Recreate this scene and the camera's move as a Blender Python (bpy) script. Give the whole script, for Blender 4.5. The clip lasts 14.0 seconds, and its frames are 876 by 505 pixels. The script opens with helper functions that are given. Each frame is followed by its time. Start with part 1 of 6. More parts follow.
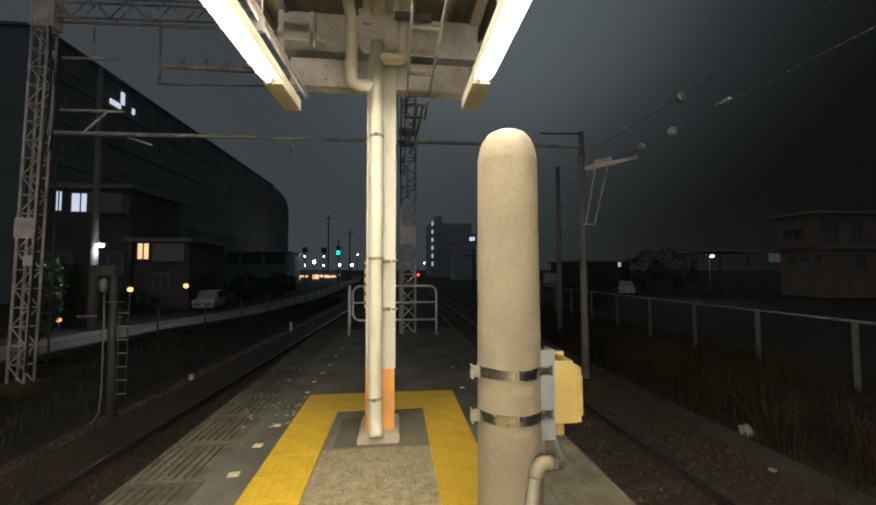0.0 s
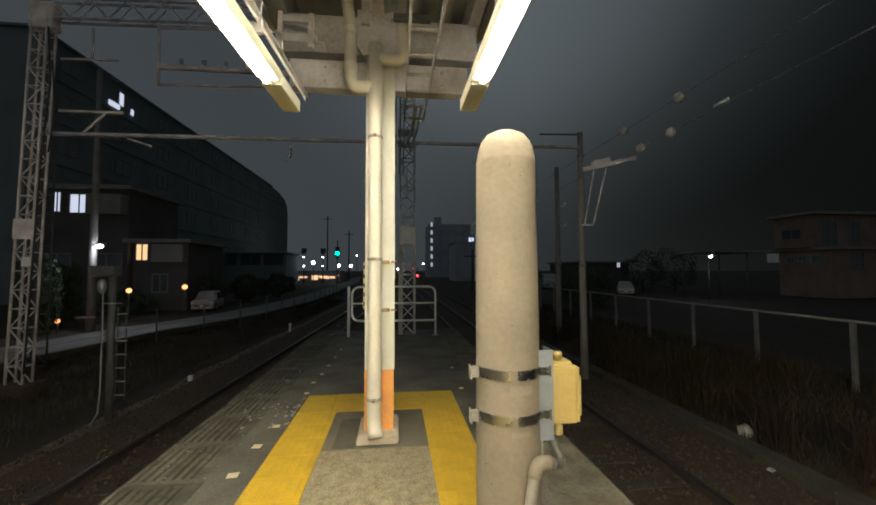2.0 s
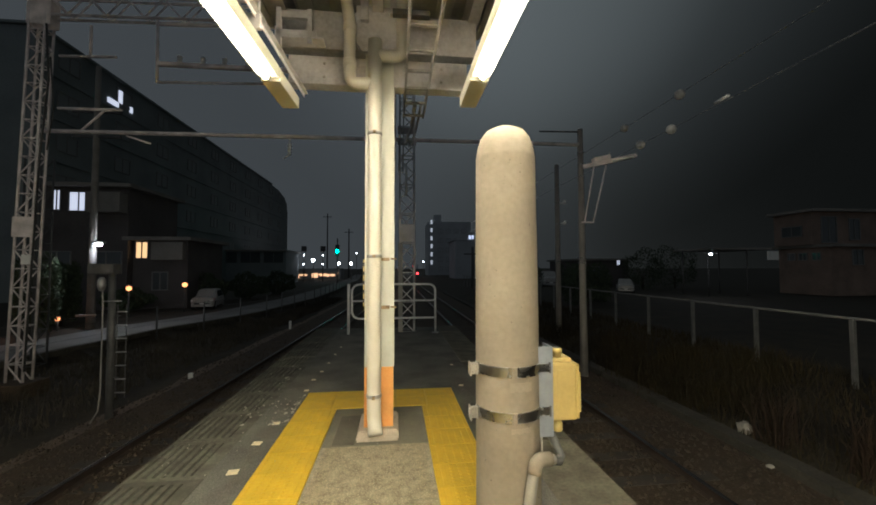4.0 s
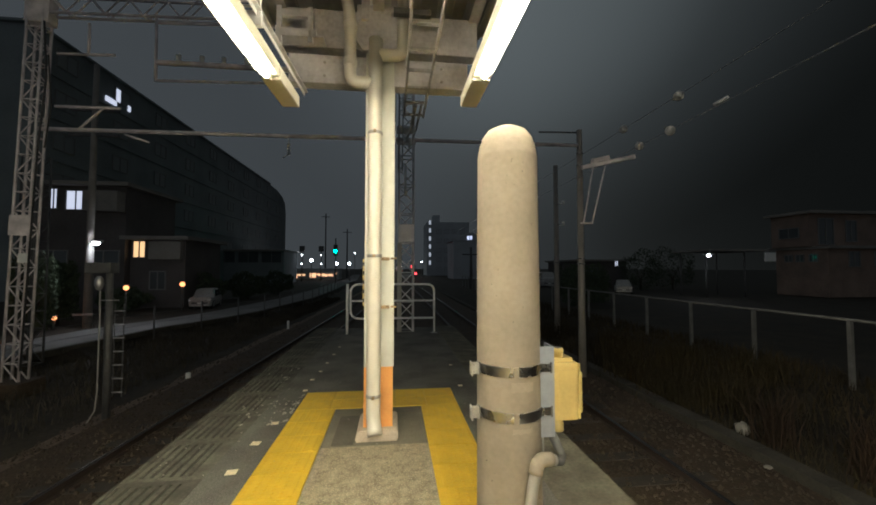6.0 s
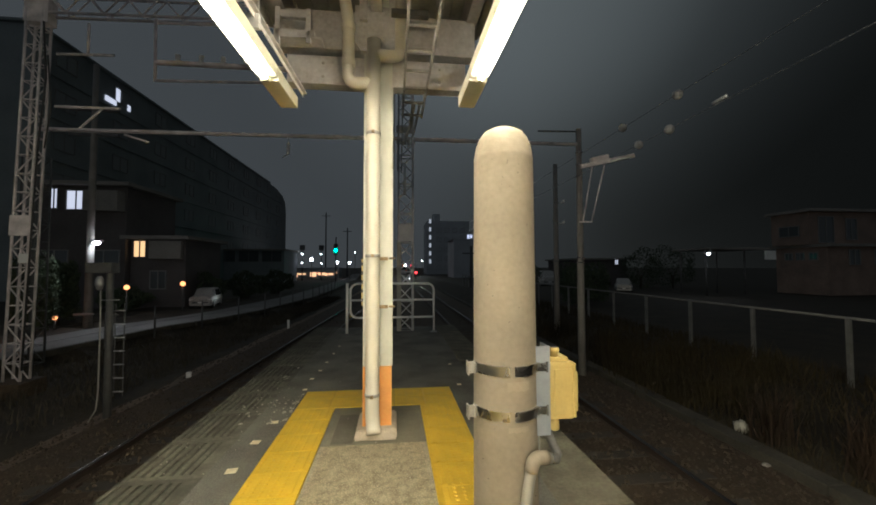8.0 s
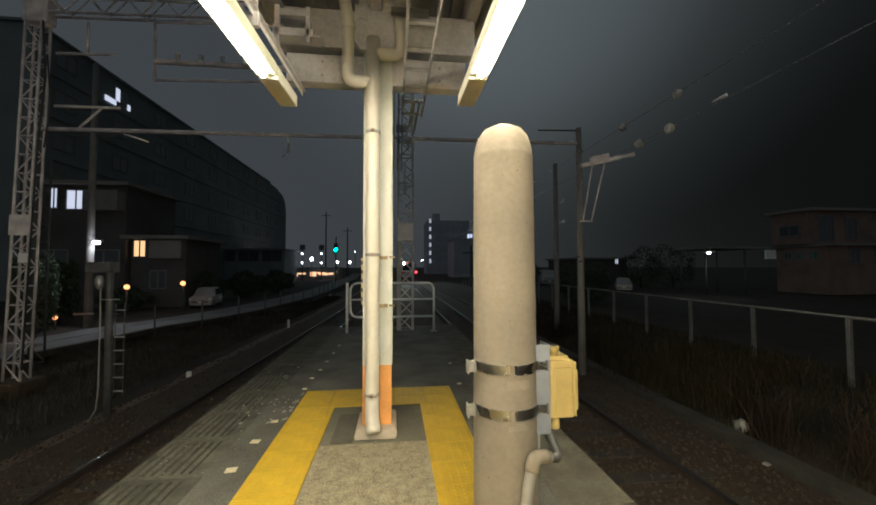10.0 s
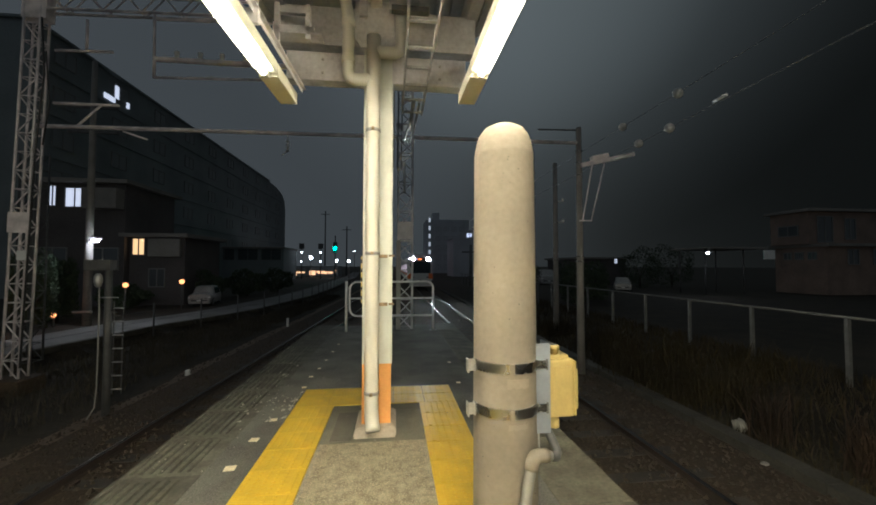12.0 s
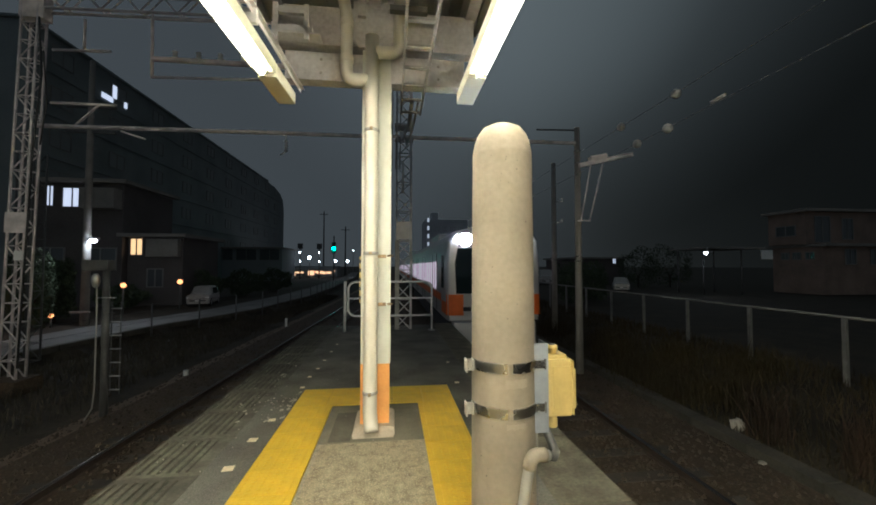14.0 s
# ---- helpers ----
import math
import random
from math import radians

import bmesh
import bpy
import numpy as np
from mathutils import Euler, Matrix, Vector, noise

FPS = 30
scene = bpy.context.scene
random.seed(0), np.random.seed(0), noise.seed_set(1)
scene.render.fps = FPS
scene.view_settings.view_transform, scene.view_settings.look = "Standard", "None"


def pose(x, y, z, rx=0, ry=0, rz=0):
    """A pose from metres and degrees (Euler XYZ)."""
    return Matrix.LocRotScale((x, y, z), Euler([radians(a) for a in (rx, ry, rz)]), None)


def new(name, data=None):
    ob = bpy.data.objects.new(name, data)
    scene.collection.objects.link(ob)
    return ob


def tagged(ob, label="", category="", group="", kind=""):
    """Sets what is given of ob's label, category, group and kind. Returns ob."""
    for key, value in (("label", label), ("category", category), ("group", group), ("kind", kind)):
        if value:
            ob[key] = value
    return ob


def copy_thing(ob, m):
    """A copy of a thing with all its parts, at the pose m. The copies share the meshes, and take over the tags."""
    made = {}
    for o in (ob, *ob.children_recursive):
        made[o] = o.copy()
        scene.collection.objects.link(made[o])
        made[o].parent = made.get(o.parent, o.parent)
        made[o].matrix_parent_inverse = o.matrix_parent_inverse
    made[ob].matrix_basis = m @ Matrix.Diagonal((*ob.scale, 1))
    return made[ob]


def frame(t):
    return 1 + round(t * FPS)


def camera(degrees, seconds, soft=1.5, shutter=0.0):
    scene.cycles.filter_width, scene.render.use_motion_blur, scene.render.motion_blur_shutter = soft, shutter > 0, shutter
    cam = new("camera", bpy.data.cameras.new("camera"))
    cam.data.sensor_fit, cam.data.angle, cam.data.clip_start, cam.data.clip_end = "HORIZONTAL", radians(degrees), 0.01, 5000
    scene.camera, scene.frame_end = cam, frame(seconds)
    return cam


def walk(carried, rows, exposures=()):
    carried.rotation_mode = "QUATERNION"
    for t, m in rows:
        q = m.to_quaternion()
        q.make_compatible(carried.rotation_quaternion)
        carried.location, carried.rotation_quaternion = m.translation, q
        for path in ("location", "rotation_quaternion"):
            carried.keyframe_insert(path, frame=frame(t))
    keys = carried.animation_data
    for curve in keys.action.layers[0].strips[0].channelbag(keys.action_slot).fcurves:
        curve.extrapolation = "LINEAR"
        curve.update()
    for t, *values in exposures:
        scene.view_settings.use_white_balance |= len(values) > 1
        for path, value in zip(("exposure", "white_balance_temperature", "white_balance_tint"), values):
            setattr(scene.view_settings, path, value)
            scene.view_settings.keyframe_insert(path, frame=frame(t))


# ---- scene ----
# camera: hand-held at the end of a station platform, almost still
cam = camera(98, 14.0, soft=1.8, shutter=0.3)
PATH = [  # seconds, eye, yaw to the right, pitch up, roll (degrees)
    (0, 0.0034, -0.0029, 1.4293, 6.240, 2.563, 0.072),
    (0.5, -0.0004, -0.0082, 1.4304, 6.258, 2.619, 0.104),
    (1, 0.0032, -0.0012, 1.4251, 6.242, 2.735, 0.172),
    (1.5, 0.0044, -0.0143, 1.4297, 6.308, 2.740, 0.174),
    (2, 0.0054, -0.0089, 1.4290, 6.357, 2.672, 0.128),
    (2.5, 0.0093, -0.0086, 1.4265, 6.403, 2.583, 0.111),
    (3, 0.0143, -0.0134, 1.4255, 6.325, 2.478, 0.232),
    (5.5, -0.0060, 0.0134, 1.4194, 6.539, 2.268, -0.016),
    (6, -0.0068, 0.0057, 1.4185, 6.622, 2.389, -0.021),
    (6.5, 0.0000, -0.0000, 1.4200, 6.610, 2.390, -0.000),
    (7, 0.0031, -0.0055, 1.4220, 6.599, 2.379, 0.003),
    (7.5, 0.0063, -0.0056, 1.4244, 6.582, 2.321, 0.066),
    (8, 0.0091, -0.0139, 1.4271, 6.578, 2.209, 0.097),
    (10.5, 0.0116, -0.0080, 1.4205, 6.563, 2.142, 0.138),
    (11, 0.0073, -0.0113, 1.4197, 6.616, 2.140, 0.017),
    (11.5, 0.0054, -0.0004, 1.4169, 6.667, 2.071, 0.024),
    (12, 0.0072, -0.0027, 1.4175, 6.671, 2.023, -0.061),
    (12.5, 0.0017, 0.0066, 1.4147, 6.746, 2.003, -0.052),
    (13, 0.0020, 0.0064, 1.4168, 6.800, 1.973, -0.059),
    (13.5, 0.0067, 0.0006, 1.4185, 6.809, 1.970, -0.062),
    (14, 0.0091, -0.0053, 1.4169, 6.862, 2.029, -0.037),
]


def aim(x, y, z, yaw, pitch, roll):
    return pose(x, y, z, 90 + pitch, 0, -yaw) @ pose(0, 0, 0, 0, 0, -roll)


walk(cam, [(p[0], aim(*p[1:])) for p in PATH], exposures=[(0.0, 0.30, 6120, 8), (11.0, 0.30, 6120, 8), (13.0, 0.40, 5800, 5), (14.0, 0.40, 5800, 5)])

# ---- world: night sky with town glow, brightest behind on the left, plus painted lens haze ----
world = bpy.data.worlds.new("night")
scene.world = world
world.use_nodes = True
wn = world.node_tree.nodes
wl = world.node_tree.links
wn.clear()
w_out = wn.new("ShaderNodeOutputWorld")
w_bg = wn.new("ShaderNodeBackground")
w_co = wn.new("ShaderNodeTexCoord")
w_dot = wn.new("ShaderNodeVectorMath")
w_dot.operation = "DOT_PRODUCT"
w_dot.inputs[1].default_value = Vector((-0.88, -0.46, -0.40)).normalized()
w_half = wn.new("ShaderNodeMapRange")
w_half.inputs[1].default_value, w_half.inputs[2].default_value = -1.0, 1.0
w_ramp = wn.new("ShaderNodeValToRGB")
w_ramp.color_ramp.interpolation = "B_SPLINE"
w_ramp.color_ramp.elements[0].position = 0.04
w_ramp.color_ramp.elements[0].color = (0.0024, 0.0026, 0.0023, 1)
w_ramp.color_ramp.elements[1].position = 1.0
w_ramp.color_ramp.elements[1].color = (0.055, 0.061, 0.066, 1)
mid = w_ramp.color_ramp.elements.new(0.24)
mid.color = (0.0320, 0.0350, 0.0370, 1)
low = w_ramp.color_ramp.elements.new(0.11)
low.color = (0.0128, 0.0135, 0.0126, 1)
# lens haze of the canopy lamps, painted as a broad glow in the sky
w_up = wn.new("ShaderNodeVectorMath")
w_up.operation = "DOT_PRODUCT"
w_up.inputs[1].default_value = Vector((0.25, 0.74, 0.62)).normalized()
w_veil = wn.new("ShaderNodeValToRGB")
w_veil.color_ramp.interpolation = "B_SPLINE"
w_veil.color_ramp.elements[0].position = 0.79
w_veil.color_ramp.elements[0].color = (0, 0, 0, 1)
w_veil.color_ramp.elements[1].position = 1.0
w_veil.color_ramp.elements[1].color = (0.078, 0.088, 0.090, 1)
w_mid = w_veil.color_ramp.elements.new(0.92)
w_mid.color = (0.0135, 0.0152, 0.0157, 1)
w_sum = wn.new("ShaderNodeMix")
w_sum.data_type, w_sum.blend_type = "RGBA", "ADD"
w_sum.inputs[0].default_value = 1.0
wl.new(w_co.outputs["Generated"], w_dot.inputs[0])
wl.new(w_dot.outputs["Value"], w_half.inputs[0])
wl.new(w_half.outputs[0], w_ramp.inputs["Fac"])
wl.new(w_co.outputs["Generated"], w_up.inputs[0])
wl.new(w_up.outputs["Value"], w_veil.inputs["Fac"])
wl.new(w_ramp.outputs["Color"], w_sum.inputs[6])
wl.new(w_veil.outputs["Color"], w_sum.inputs[7])
wl.new(w_sum.outputs[2], w_bg.inputs["Color"])
wl.new(w_bg.outputs["Background"], w_out.inputs["Surface"])
TUBE_POWER = 168.0
HEADLIGHT_POWER = 6000.0


# ---- materials ----
def mat(name, base, rough=0.6, metal=0.0, vary=0.25, scale=6.0, fine=60.0, bump=0.15, spec=0.5, stain=None, per=0.0):
    """A surface with variation at two scales: stains and grain; per: difference from piece to piece."""
    m = bpy.data.materials.new(name)
    m.use_nodes = True
    n, l = m.node_tree.nodes, m.node_tree.links
    b = n["Principled BSDF"]
    b.inputs["Metallic"].default_value = metal
    b.inputs["Specular IOR Level"].default_value = spec
    co = n.new("ShaderNodeTexCoord")
    big = n.new("ShaderNodeTexNoise")
    big.inputs["Scale"].default_value, big.inputs["Detail"].default_value = scale, 5
    small = n.new("ShaderNodeTexNoise")
    small.inputs["Scale"].default_value, small.inputs["Detail"].default_value = fine, 3
    for tex in (big, small):
        l.new(co.outputs["Object"], tex.inputs["Vector"])
    ramp = n.new("ShaderNodeValToRGB")
    dark = stain or tuple(c * (1 - vary) for c in base)
    light = tuple(min(1, c * (1 + vary * 0.5)) for c in base)
    ramp.color_ramp.elements[0].position, ramp.color_ramp.elements[0].color = 0.32, (*dark, 1)
    ramp.color_ramp.elements[1].position, ramp.color_ramp.elements[1].color = 0.66, (*light, 1)
    l.new(big.outputs["Fac"], ramp.inputs["Fac"])
    mix = n.new("ShaderNodeMix")
    mix.data_type, mix.blend_type = "RGBA", "OVERLAY"
    mix.inputs[0].default_value = min(1.0, vary * 1.6)
    l.new(ramp.outputs["Color"], mix.inputs[6])
    l.new(small.outputs["Color"], mix.inputs[7])
    grey = n.new("ShaderNodeRGBToBW")
    l.new(small.outputs["Color"], grey.inputs[0])
    l.new(grey.outputs[0], mix.inputs[7])
    last = mix.outputs[2]
    if per:
        info = n.new("ShaderNodeObjectInfo")
        span = n.new("ShaderNodeMapRange")
        span.inputs[3].default_value, span.inputs[4].default_value = 1 - per, 1 + per
        l.new(info.outputs["Random"], span.inputs[0])
        hsv = n.new("ShaderNodeHueSaturation")
        l.new(span.outputs[0], hsv.inputs["Value"])
        l.new(last, hsv.inputs["Color"])
        last = hsv.outputs[0]
    l.new(last, b.inputs["Base Color"])
    rr = n.new("ShaderNodeMapRange")
    rr.inputs[3].default_value, rr.inputs[4].default_value = max(0.03, rough - 0.12), min(1, rough + 0.12)
    l.new(big.outputs["Fac"], rr.inputs[0])
    l.new(rr.outputs[0], b.inputs["Roughness"])
    if bump:
        bp = n.new("ShaderNodeBump")
        bp.inputs["Strength"].default_value, bp.inputs["Distance"].default_value = bump, 0.01
        l.new(small.outputs["Fac"], bp.inputs["Height"])
        l.new(bp.outputs[0], b.inputs["Normal"])
    return m


def speckled(name, base, dots, scale, size, rough=0.9, bump=0.5, vary=0.3):
    """Concrete or asphalt in which the aggregate shows as light and dark grains."""
    m = mat(name, base, rough, vary=vary, scale=1.7, fine=90, bump=0)
    n, l = m.node_tree.nodes, m.node_tree.links
    b = n["Principled BSDF"]
    co = n["Texture Coordinate"]
    vor = n.new("ShaderNodeTexVoronoi")
    vor.inputs["Scale"].default_value = scale
    l.new(co.outputs["Object"], vor.inputs["Vector"])
    step = n.new("ShaderNodeMapRange")
    step.inputs[1].default_value, step.inputs[2].default_value = size, size * 0.5
    l.new(vor.outputs["Distance"], step.inputs[0])
    pick = n.new("ShaderNodeRGBToBW")
    l.new(vor.outputs["Color"], pick.inputs[0])
    gate = n.new("ShaderNodeMath")
    gate.operation = "MULTIPLY"
    l.new(step.outputs[0], gate.inputs[0])
    l.new(pick.outputs[0], gate.inputs[1])
    mix = n.new("ShaderNodeMix")
    mix.data_type = "RGBA"
    mix.inputs[7].default_value = (*dots, 1)
    l.new(gate.outputs[0], mix.inputs[0])
    l.new(b.inputs["Base Color"].links[0].from_socket, mix.inputs[6])
    l.new(mix.outputs[2], b.inputs["Base Color"])
    bp = n.new("ShaderNodeBump")
    bp.inputs["Strength"].default_value, bp.inputs["Distance"].default_value = bump, 0.006
    l.new(vor.outputs["Distance"], bp.inputs["Height"])
    l.new(bp.outputs[0], b.inputs["Normal"])
    return m


def glow(name, colour, strength):
    m = bpy.data.materials.new(name)
    m.use_nodes = True
    b = m.node_tree.nodes["Principled BSDF"]
    b.inputs["Base Color"].default_value = (*colour, 1)
    b.inputs["Emission Color"].default_value = (*colour, 1)
    b.inputs["Emission Strength"].default_value = strength
    return m


def glass(name, tint=(0.09, 0.10, 0.105), rough=0.12):
    m = bpy.data.materials.new(name)
    m.use_nodes = True
    b = m.node_tree.nodes["Principled BSDF"]
    b.inputs["Base Color"].default_value = (*tint, 1)
    b.inputs["Roughness"].default_value = rough
    b.inputs["Specular IOR Level"].default_value = 0.6
    return m


M_POST = mat("cast concrete", (0.290, 0.250, 0.196), 0.85, vary=0.16, scale=2.6, fine=38, bump=0.16)
M_REPAIR = mat("smooth repair mortar", (0.335, 0.285, 0.22), 0.75, vary=0.12, scale=9, fine=60, bump=0.05)
M_PLATFORM = speckled("aggregate concrete", (0.295, 0.257, 0.17), (0.50, 0.44, 0.30), 85, 0.48, vary=0.45)
for node in M_PLATFORM.node_tree.nodes:
    if node.type == "TEX_NOISE":
        node.inputs["Scale"].default_value = 13 if node.inputs["Scale"].default_value < 5 else 110
        node.inputs["Roughness"].default_value = 0.7
M_ASPHALT = speckled("platform asphalt", (0.125, 0.122, 0.106), (0.22, 0.215, 0.19), 120, 0.4, vary=0.55)
M_PATCH = mat("smooth mortar", (0.155, 0.143, 0.104), 0.85, vary=0.3, scale=3, fine=70)
M_EDGE = mat("edge tile concrete", (0.098, 0.095, 0.074), 0.85, vary=0.5, scale=5, fine=45, per=0.22)
M_GROOVE = mat("dirt-filled groove", (0.05, 0.05, 0.042), 0.95, vary=0.3, scale=8, fine=60)
M_EDGE_R = mat("coping concrete", (0.118, 0.110, 0.080), 0.85, vary=0.5, scale=3.5, fine=45, per=0.15)
M_YELLOW = mat("tactile yellow", (0.69, 0.455, 0.035), 0.42, vary=0.14, scale=5, fine=50, bump=0.05, per=0.04)
M_WALL = mat("platform wall", (0.16, 0.155, 0.14), 0.9, vary=0.4, scale=1.4, fine=20, bump=0.3)
M_PATCH_D = mat("old dark mortar", (0.105, 0.098, 0.074), 0.9, vary=0.3, scale=4, fine=70)
M_PLINTH = mat("plinth concrete", (0.49, 0.425, 0.33), 0.85, vary=0.2, scale=6, fine=60)
M_WHITE = mat("cream paint", (0.72, 0.73, 0.66), 0.4, vary=0.12, scale=2.2, fine=30, bump=0.05)
M_PIPE = mat("white pipe", (0.76, 0.72, 0.62), 0.35, vary=0.10, scale=3, fine=20, bump=0.03)
M_ORANGE = mat("orange paint", (0.86, 0.41, 0.125), 0.45, vary=0.16, scale=4, fine=40, bump=0.05)
M_STEEL = mat("galvanized steel", (0.42, 0.42, 0.42), 0.45, metal=0.6, vary=0.2, scale=7, fine=50, bump=0.05)
M_MAST = mat("weathered mast steel", (0.82, 0.75, 0.75), 0.6, metal=0.0, vary=0.3, scale=4, fine=40)
M_RAILING = mat("grey railing paint", (0.88, 0.88, 0.87), 0.35, vary=0.1, scale=6, fine=40, bump=0.04)
M_ZINC = mat("zinc plate", (0.40, 0.39, 0.36), 0.4, metal=0.3, vary=0.15, scale=14, fine=70, bump=0.03)
M_STAINLESS = mat("stainless band", (0.43, 0.43, 0.44), 0.27, metal=1.0, vary=0.1, scale=10, fine=80, bump=0.03)
M_CHANNEL = mat("blue-grey channel", (0.30, 0.33, 0.38), 0.45, metal=0.2, vary=0.12, scale=6, fine=50, bump=0.04)
M_BOX = mat("yellow enamel", (0.54, 0.415, 0.155), 0.38, vary=0.1, scale=8, fine=60, bump=0.04)
M_PVC = mat("grey conduit", (0.33, 0.32, 0.29), 0.45, vary=0.12, scale=8, fine=60, bump=0.04)
M_GIRDER = mat("canopy girder paint", (0.58, 0.56, 0.57), 0.5, vary=0.28, scale=3, fine=30, bump=0.06)
M_ROOF = mat("canopy roof sheet", (0.52, 0.51, 0.50), 0.55, vary=0.2, scale=2, fine=20)
M_LADDER = mat("dull ladder steel", (0.36, 0.35, 0.34), 0.55, metal=0.1, vary=0.3, scale=8, fine=50, bump=0.05)
M_MAST_C = mat("grey mast steel", (0.78, 0.76, 0.77), 0.6, vary=0.25, scale=4, fine=40)
M_FIXTURE = mat("fixture enamel", (0.76, 0.72, 0.59), 0.4, vary=0.08, scale=5, fine=30, bump=0.03)
M_TUBE = glow("fluorescent tube", (1.0, 0.875, 0.635), TUBE_POWER)
M_CAP = mat("tube cap", (0.5, 0.5, 0.4), 0.4, metal=0.5, vary=0.1, bump=0)
M_HAZARD = mat("hazard black", (0.03, 0.03, 0.03), 0.6, vary=0.1)
M_BRASS = mat("rusty clamp", (0.34, 0.25, 0.14), 0.5, metal=0.4, vary=0.5, scale=30, fine=90)
M_BALLAST = speckled("ballast bed", (0.058, 0.041, 0.025), (0.11, 0.080, 0.052), 26, 0.5, bump=1.0)
M_SHOULDER = speckled("ballast shoulder", (0.14, 0.102, 0.072), (0.24, 0.18, 0.135), 22, 0.5, bump=1.0)
M_STONE = mat("ballast stone", (0.060, 0.044, 0.029), 0.9, vary=0.3, scale=3, fine=40)
M_RAIL = mat("rail head steel", (0.195, 0.165, 0.135), 0.20, metal=1.0, vary=0.15, scale=4, fine=30, bump=0.0)
M_RUST = mat("rail rust", (0.042, 0.028, 0.02), 0.8, vary=0.3, scale=6, fine=50)
M_SLEEPER = mat("concrete sleeper", (0.066, 0.058, 0.048), 0.9, vary=0.3, scale=3, fine=40, per=0.2)
M_EARTH = mat("weedy earth", (0.038, 0.031, 0.020), 0.95, vary=0.5, scale=1.2, fine=14, bump=0.6)
M_GRASS = mat("dry grass", (0.040, 0.029, 0.009), 0.8, vary=0.5, scale=1.0, fine=12, bump=0)
M_WEED = mat("dull weeds", (0.062, 0.053, 0.037), 0.85, vary=0.5, scale=1.0, fine=12, bump=0)
M_REED = mat("rust-brown weed", (0.050, 0.030, 0.016), 0.8, vary=0.4, scale=2.0, fine=12, bump=0)
M_DARKLEAF = mat("dark leaves", (0.05, 0.072, 0.038), 0.7, vary=0.4, scale=1.5, fine=12, bump=0)
M_ROAD = mat("road asphalt", (0.21, 0.205, 0.20), 0.85, vary=0.25, scale=0.8, fine=40, bump=0.2)
M_KERB = mat("kerb concrete", (0.065, 0.060, 0.048), 0.9, vary=0.4, scale=2, fine=30)
M_FENCE = mat("fence steel", (0.19, 0.19, 0.185), 0.5, metal=0.3, vary=0.2, scale=5, fine=40)
M_POLE = mat("pole concrete", (0.26, 0.245, 0.23), 0.85, vary=0.2, scale=2, fine=30)
M_DARKSTEEL = mat("dark painted steel", (0.10, 0.10, 0.10), 0.55, vary=0.25, scale=5, fine=40)
M_CERAMIC = mat("porcelain insulator", (0.85, 0.85, 0.83), 0.2, vary=0.05, bump=0)
M_BALL = mat("grey marker ball", (0.55, 0.55, 0.54), 0.6, vary=0.25, scale=8, fine=40)
M_CABLE = mat("cable", (0.05, 0.05, 0.05), 0.6, vary=0.1, bump=0)
M_STUCCO = mat("grey stucco", (0.26, 0.245, 0.225), 0.9, vary=0.2, scale=0.7, fine=15)
M_STUCCO_D = mat("dark cladding", (0.245, 0.275, 0.28), 0.85, vary=0.18, scale=0.3, fine=12)
M_STUCCO_K = mat("dark brown siding", (0.11, 0.10, 0.098), 0.85, vary=0.25, scale=0.6, fine=14)
M_STUCCO_B = mat("brown stucco", (0.27, 0.20, 0.165), 0.9, vary=0.3, scale=0.7, fine=15)
# wall colour paled towards the sky, standing in for distance haze
M_FARWALL = mat("pale block wall", (0.52, 0.54, 0.57), 0.9, vary=0.12, scale=0.2, fine=6)
M_TILE = mat("roof tiles", (0.07, 0.07, 0.075), 0.7, vary=0.3, scale=1, fine=10)
M_GLASS = glass("dark window glass")
# panes tinted like their walls, as haze would flatten them
M_FARGLASS = glass("far haze-toned glass", (0.50, 0.52, 0.55), 1.0)
M_APTGLASS = glass("wall-toned window glass", (0.245, 0.265, 0.27), 0.6)
M_FRAME = mat("window frame", (0.22, 0.22, 0.22), 0.5, vary=0.1, bump=0)
M_LIT = glow("lit room, cool", (0.80, 0.83, 0.98), 0.62)
M_WARM = glow("lit room, warm", (1.0, 0.62, 0.30), 0.9)
M_DIM = glow("dim stair light", (0.85, 0.9, 1.0), 0.35)
M_STREET = glow("white street lamp", (0.93, 0.95, 1.0), 230)
M_PORCH = glow("white porch lamp", (0.93, 0.93, 1.0), 70)
M_AMBER = glow("amber garden lamp", (1.0, 0.36, 0.13), 2.2)
M_AMBER_HOT = glow("amber yard lamp", (1.0, 0.27, 0.06), 12)
M_FARWHITE = glow("far white lamp", (0.90, 0.93, 1.0), 15)
M_GREEN = glow("green signal lens", (0.0, 1.0, 0.62), 14)
M_RED = glow("red signal lens", (1.0, 0.05, 0.06), 5)
M_SHOP = glow("shop front light", (1.0, 0.55, 0.30), 1.1)
M_HEAD = glow("train headlight", (0.93, 1.0, 0.93), HEADLIGHT_POWER)
M_TRAIN = mat("brushed train steel", (0.56, 0.56, 0.58), 0.35, metal=0.5, vary=0.1, scale=1.5, fine=30, bump=0.03)
M_TRAINBAND = mat("train orange band", (0.80, 0.16, 0.02), 0.4, vary=0.08, bump=0)
M_TRAINDARK = mat("train underframe", (0.035, 0.035, 0.04), 0.7, vary=0.3)
